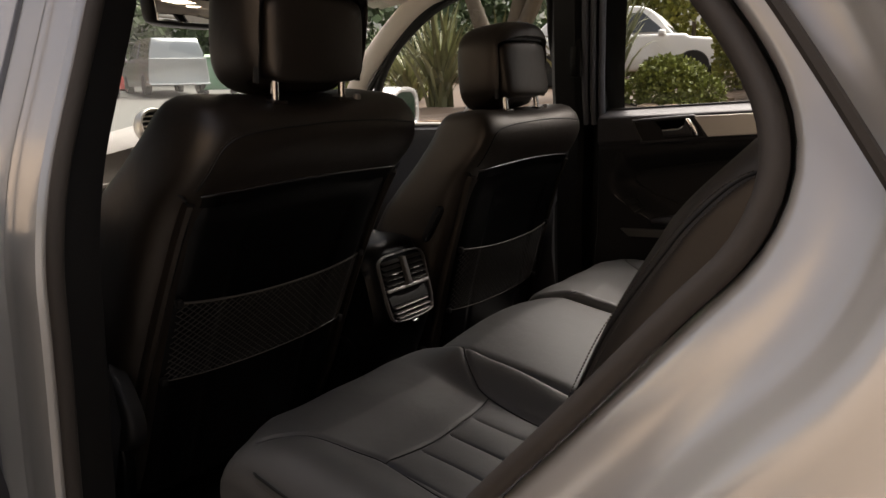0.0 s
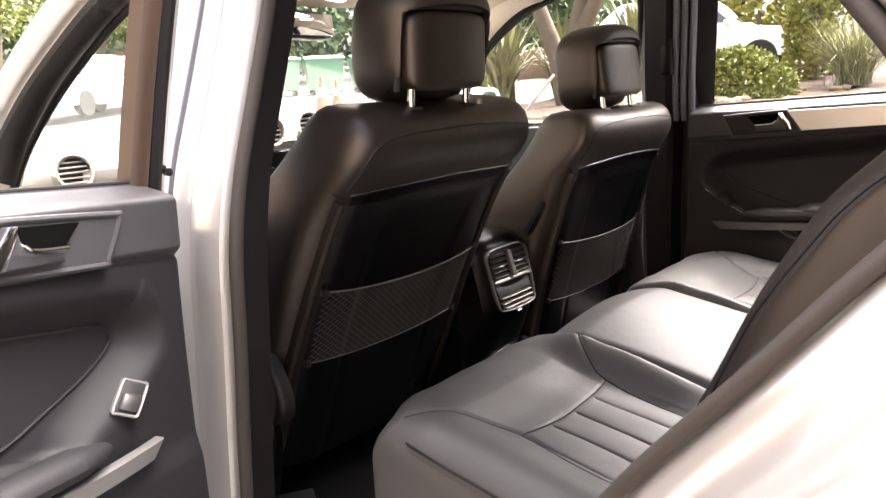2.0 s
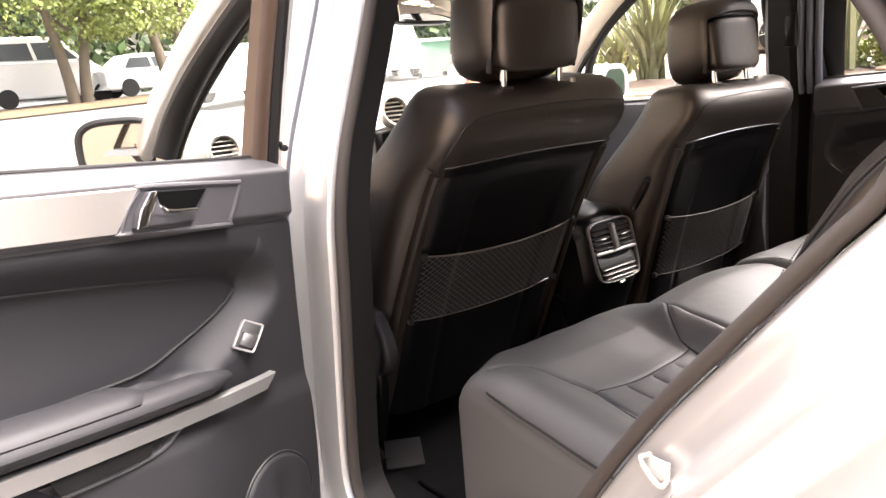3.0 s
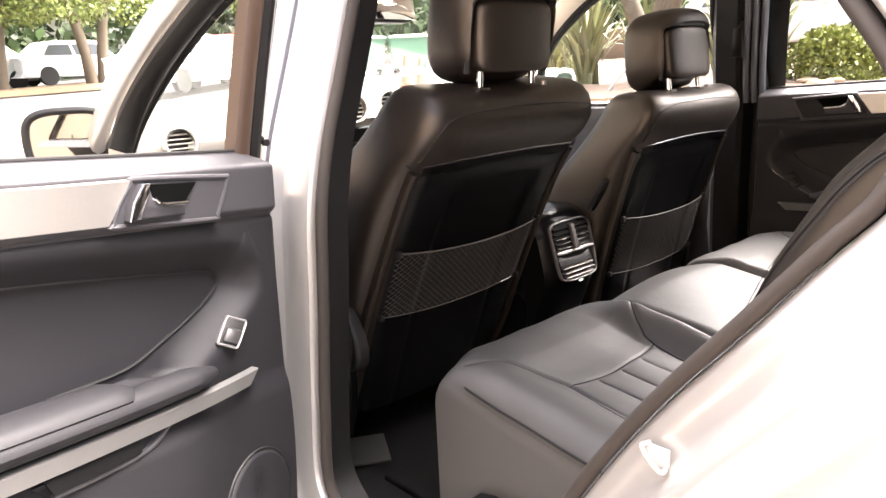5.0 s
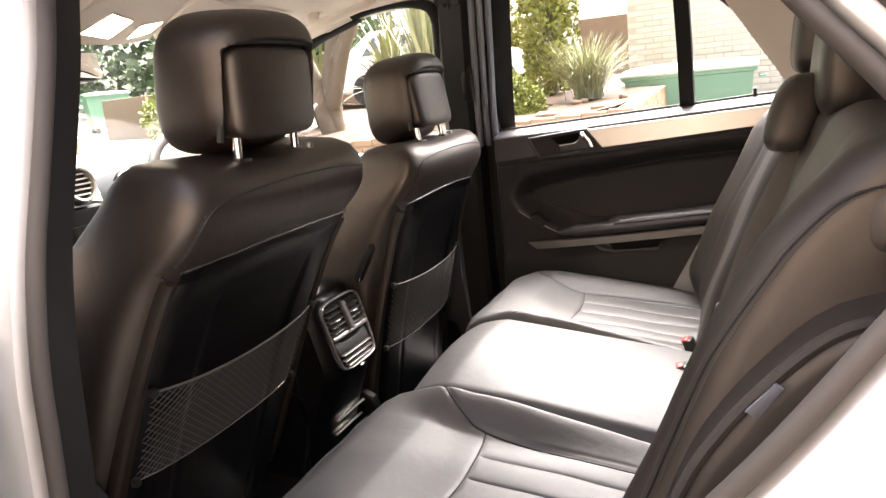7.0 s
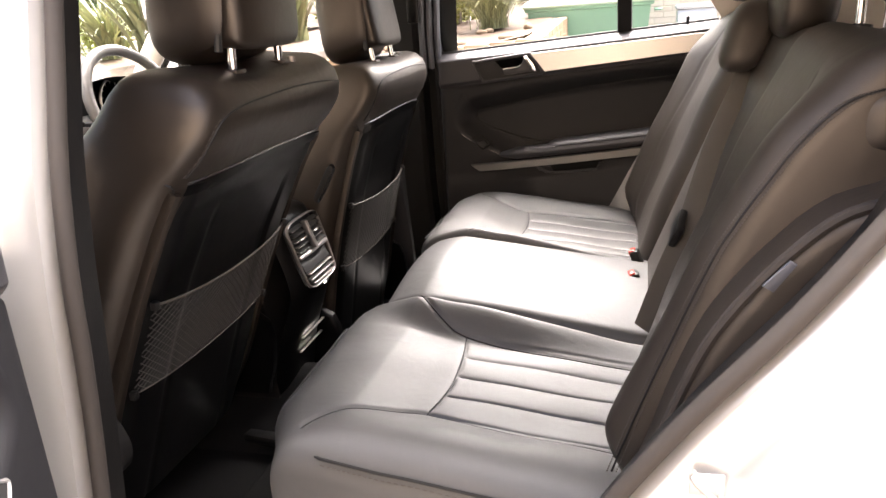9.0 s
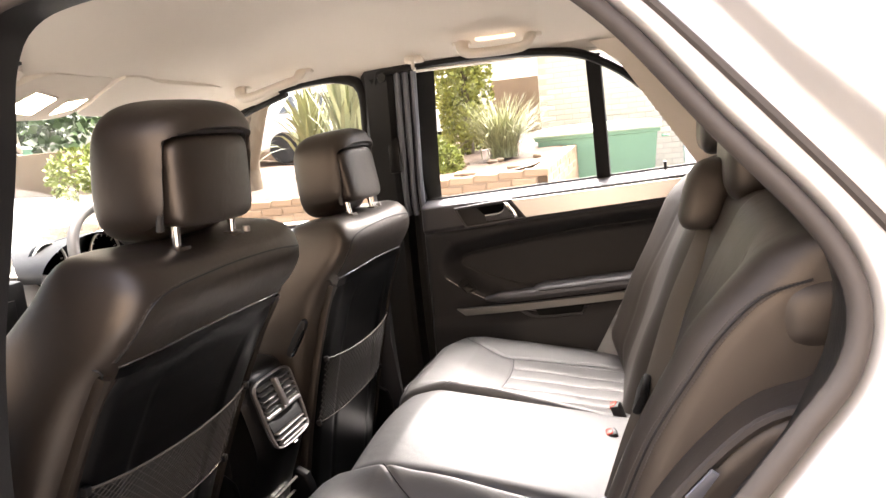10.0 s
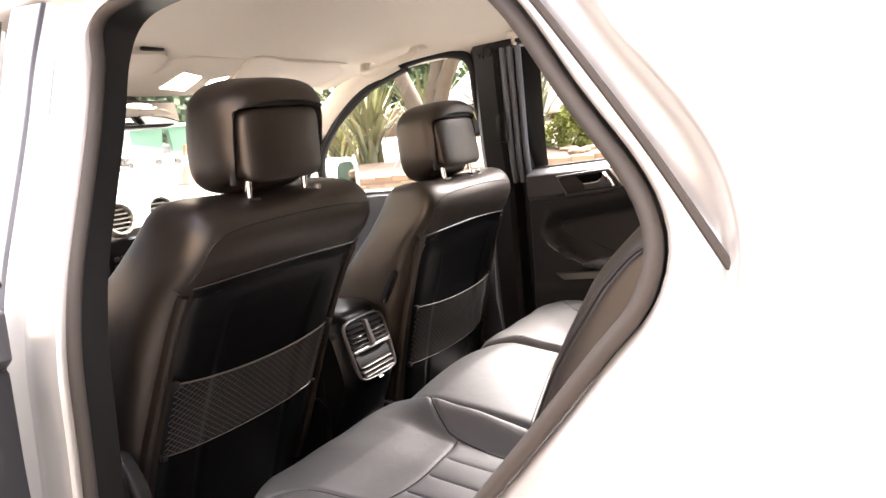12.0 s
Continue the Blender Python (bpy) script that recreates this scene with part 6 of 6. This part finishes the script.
def bin_container(x, y, turn, w=1.22, d=0.95, h=1.0, lab="green wheeled waste container with a faded lid", z=None):
    z = ground_z(x, y) if z is None else z
    t = thing("waste_container", lab, "waste bin", "waste bins", at=pose(x, y, z, 0, 0, turn))
    rows = [[(a * w / 2 * k, b * d / 2 * k, zz) for a, b in ((-1, -1), (1, -1), (1, 1), (-1, 1))] for zz, k in ((0.16, 0.80), (0.20, 0.84), (h * 0.9, 0.99), (h * 0.905, 1.04), (h * 0.95, 1.04))]
    part("tub", skin(rows, close=True, cap=True), BIN_GREEN, t, "green plastic tub", 20)
    lid = [[(a, b, h * 0.955 + 0.10 * (1 - (b / (d / 2)) ** 2) * (1 - 0.3 * (a / (w / 2)) ** 4)) for a in np.linspace(-w * 0.53, w * 0.53, 20)] for b in np.linspace(-d * 0.54, d * 0.54, 14)]
    part("lid", skin(lid), LID_GREEN, t, "faded green domed lid")
    part("lid_rim", tube([(-w * 0.53, -d * 0.54, h * 0.95), (w * 0.53, -d * 0.54, h * 0.95)], 0.02, 8), LID_GREEN, t)
    for a in (-1, 1):
        for b in (-1, 1):
            part("castor", lathe([(0.0, -0.025), (0.08, -0.025), (0.08, 0.025), (0.0, 0.025)], 16, "y", (a * w * 0.34, b * d * 0.34, 0.085)), TYRE, t)
        part("handle", tube(smooth_path([(a * w * 0.53, -0.15, h * 0.85), (a * w * 0.58, -0.1, h * 0.85), (a * w * 0.58, 0.1, h * 0.85), (a * w * 0.53, 0.15, h * 0.85)], 12), 0.014, 6), BIN_GREEN, t)
    return t


bin_container(0.02, 8.05, 0, w=1.4, h=1.25)
solid("grey_box", join(box(1.18, 7.4, 0.62, 0.40, 0.40, 1.0, 0.03), box(1.18, 7.39, 1.14, 0.43, 0.44, 0.05, 0.02)), CAR_SILVER, "plain grey lidded box beside the bin", "grey box")
for x, y, tn in ((-20.1, 14.3, 58), (-19.25, 15.5, 58), (-18.5, 16.9, 58)):
    bin_container(x, y, tn, w=1.3, h=1.25)


# vehicles
def vehicle(x, y, turn, paint, length, width, height, lab, tall=False, z=None):
    t = thing("parked_car", lab, "car", "parked cars", at=pose(x, y, ground_z(x, y) if z is None else z, 0, 0, turn))
    L, H, W = length / 2, height, width / 2
    roof0, roof1 = (-0.18, 0.93) if tall else (-0.22, 0.60)
    side = smooth_path([(-L, 0.35), (-L, 0.62), (-L * 0.93, 0.80), (-L * 0.55, 0.97 * H * 0.62), (-L * 0.42, H * 0.64), (L * 0.93, H * 0.64), (L, H * 0.58), (L, 0.40), (L * 0.97, 0.28), (-L * 0.97, 0.28)], 60, closed=True)
    part("body", plate(side, 2 * W, lambda a, b, d: (a, (d - W) * (1 - 0.05 * ramp01(b, 0.6, 1.0)), b), 0.06, 3), paint, t, "glossy body")
    cab = [(-L * 0.46, H * 0.62), (L * roof0, H * 0.965), (L * 0.10, H), (L * roof1 * 0.85, H * 0.985), (L * roof1, H * 0.95), (L * min(0.97, roof1 + 0.25), H * 0.62)]
    part("roof", plate(smooth_path(cab, 40), 2 * W * 0.90, lambda a, b, d: (a, (d - W * 0.9) * (1 - 0.16 * ramp01(b, H * 0.62, H)), b), 0.05, 3), paint, t)
    glassy = [(-L * 0.38, H * 0.66), (L * (roof0 + 0.04), H * 0.915), (L * (roof1 - 0.06), H * 0.90), (L * (roof1 + 0.05), H * 0.67)]
    for sg in (-1, 1):
        part("side_glass", plate(glassy, 0.012, lambda a, b, d: (a, sg * (W * 0.90 * (1 - 0.16 * ramp01(b, H * 0.62, H)) + 0.004 + d), b), 0), CAR_GLASS, t)
        part("window_post", plate([(L * 0.16, H * 0.66), (L * 0.20, H * 0.92), (L * 0.24, H * 0.92), (L * 0.21, H * 0.66)], 0.01, lambda a, b, d: (a, sg * (W * 0.90 * (1 - 0.16 * ramp01(b, H * 0.62, H)) + 0.018 + d), b), 0), paint, t)
        part("head_lamp", mapped(pillow(-L * 0.95, sg * W * 0.72, 0.70, 0.10, 0.17, 0.085, 3, 16, 8), lambda a, b, c: (a, b, c)), WHITE, t, "clear head lamp")
        part("tail_lamp", box(L * 0.985, sg * W * 0.80, 0.85, 0.08, 0.20, 0.20, 0.03), LAMP_RED, t, "red tail lamp")
        part("door_mirror", pillow(-L * 0.36, sg * (W + 0.08), H * 0.64, 0.07, 0.10, 0.07, 3, 14, 8), paint, t)
        for wx in (-L * 0.62, L * 0.62):
            wh = part("wheel", lathe([(0.18, -0.10), (0.30, -0.10), (0.32, -0.07), (0.32, 0.07), (0.30, 0.10), (0.18, 0.10)], 28, "y", (wx, sg * (W - 0.09), 0.32)), TYRE, t)
            part("rim", lathe([(0.0, sg * 0.01), (0.19, sg * 0.03), (0.20, -sg * 0.05)], 24, "y", (wx, sg * (W - 0.06), 0.32)), ALLOY, wh)
    part("screen", plate([(-W * 0.80, 0.0), (W * 0.80, 0.0), (W * 0.68, 1.0), (-W * 0.68, 1.0)], 0.012, lambda a, b, d: (-L * 0.455 + b * L * (roof0 + 0.455) - 0.012 - d, a, H * 0.645 + b * H * 0.29), 0), CAR_GLASS, t)
    part("grille", box(-L - 0.005, 0, 0.58, 0.03, W * 1.0, 0.14, 0.01), TYRE, t)
    part("number_plate", box(-L - 0.018, 0, 0.43, 0.012, 0.50, 0.10, 0.003), WHITE, t)
    return t


vehicle(-19.3, 7.5, -60, CAR_WHITE, 4.3, 1.75, 1.5, "white hatchback parked across the road", z=ground_z(-19.3, 7.5) + 0.05)
vehicle(-20.9, 9.6, -52, CAR_RED, 4.2, 1.75, 1.5, "red hatchback parked across the road")
vehicle(-21.9, 13.4, -20, CAR_SILVER, 4.5, 1.85, 1.75, "silver four-wheel-drive parked across the road", True)
vehicle(-28.5, 3.6, -80, CAR_WHITE, 5.0, 2.0, 2.3, "white van parked beneath the trees", True)
vehicle(-28.2, 7.4, -85, CAR_WHITE, 4.4, 1.8, 1.5, "white saloon parked beneath the trees")
vehicle(-27.0, -1.2, -85, CAR_WHITE, 4.4, 1.8, 1.5, "white saloon parked beneath the trees")
vehicle(-5.5, 13.6, 195, CAR_WHITE, 4.4, 1.8, 1.5, "white car parked behind the planting bed", z=1.10)


def cone(x, y, h):
    c = thing("traffic_cone", "orange traffic cone with a white band", "traffic cone", "traffic cones", at=pose(x, y, ground_z(x, y)))
    part("base", box(0, 0, 0.025, h * 0.46, h * 0.46, 0.05, 0.01), CONE_ORANGE, c)
    r = lambda z: 0.20 * h * (1 - z) + 0.035 * h
    part("shaft", lathe([(r(z), z * h) for z in (0.05, 0.3, 0.45, 0.72, 0.9, 1.0)], 20), CONE_ORANGE, c)
    part("white_band", lathe([(r(z) + 0.004, z * h) for z in (0.47, 0.72)], 20), WHITE, c, "white reflective band")


cone(-12.79, 9.99, 0.90)
cone(-13.9, 11.4, 0.75)


def street_tree(x, y, h, seed):
    t = thing("street_tree", "broadleaf street tree with twin trunks and light green crown", "tree", "street trees")
    z0 = ground_z(x, y)
    q = random.Random(seed)
    for k in range(2):
        dx = (k - 0.5) * 0.7
        part("trunk", limb([(x, y + dx * 0.5, z0 - 0.1), (x, y + dx * 0.8, z0 + 1.2), (x + q.uniform(-.3, .3), y + dx * 1.6, z0 + 3.0), (x, y + dx * 2.6, z0 + h * 0.75)], 0.20, 0.07, 10), BARK, t)
    for k in range(8):
        a = q.uniform(0, 6.28)
        part("branch", limb([(x, y, z0 + 2.4 + 0.2 * k), (x + math.cos(a), y + math.sin(a), z0 + 3.2 + 0.2 * k), (x + 2.2 * math.cos(a), y + 2.2 * math.sin(a), z0 + 4.0 + 0.2 * k)], 0.07, 0.02, 6), BARK, t)
    cs = []
    for k in range(70):
        a, rr = q.uniform(0, 6.28), 2.6 * math.sqrt(q.random())
        cs.append(((x + rr * math.cos(a), y + rr * math.sin(a), z0 + 2.2 + q.random() * (h - 2.4) + 0.15 * rr), (0.7, 0.7, 0.5)))
    crown_part("crown", leaves(15000, blob_place(cs), 0.10, seed, 1.3), TREE_LEAF, t)


for k, (x, y, h) in enumerate(((-25.2, 4.0, 7.5), (-24.8, 6.9, 7.5), (-25.5, 0.2, 7.0), (-30.0, 12.5, 8.0))):
    street_tree(x, y, h, 50 + k)
bank = [[(x + dx, y, ground_z(x, y) + dz) for y in np.linspace(-4, 8.2, 30)] for x in (-25.0,) for dx, dz in ((1.6, -0.02), (1.45, 0.10), (1.2, 0.15), (-1.2, 0.17), (-1.6, 0.0))]
tagged(solid("verge", skin(bank), DRY_GRASS, "low verge of dry grass below the street trees", "verge", kind="structure"))
# far hedge and trees that close the view
hedge = tagged(thing("hedge", "distant band of mixed green trees", "trees", kind="stuff"))
q = random.Random(9)
cs = []
for k in range(150):
    a = radians(q.uniform(-2, 62))
    d = q.uniform(33, 44)
    x, y = -d * math.cos(a), d * math.sin(a)
    cs.append(((x, y, ground_z(x, y) + q.uniform(0.3, 6.5)), (2.2, 2.2, 1.5)))
crown_part("foliage", leaves(26000, blob_place(cs), 0.36, 91, 1.2), HEDGE_LEAF, hedge)
far_house = thing("terrace_house", "pale rendered houses across the road", "house")
part("wall", box(-36, 0, 3.2, 0.4, 22, 6, 0.05), RENDERED, far_house)
part("roof", skin([[(-36 + dx, y, z) for y in (-11, 11)] for dx, z in ((0.8, 6.0), (-2.5, 8.2), (-6, 6.0))]), MORTAR, far_house)
for y in (-8, -4, 0, 4, 8):
    for z in (2.2, 4.6):
        wd = part("window", box(-35.77, y, z, 0.06, 1.3, 1.3, 0.02), CAR_GLASS, far_house)
        part("window_frame", join(box(-35.73, y, z + 0.68, 0.1, 1.46, 0.08, 0.01), box(-35.73, y, z - 0.68, 0.1, 1.46, 0.08, 0.01), box(-35.73, y, z, 0.08, 0.06, 1.3, 0.01)), WHITE, wd)
# the wall that faces the open door, behind the viewer
tagged(solid("facing_wall", box(0.5, -5.6, 1.9, 18, 0.3, 4.4, 0.02), TAN_RENDER, "plain tan house wall on the near side of the drive", "wall", kind="structure"))
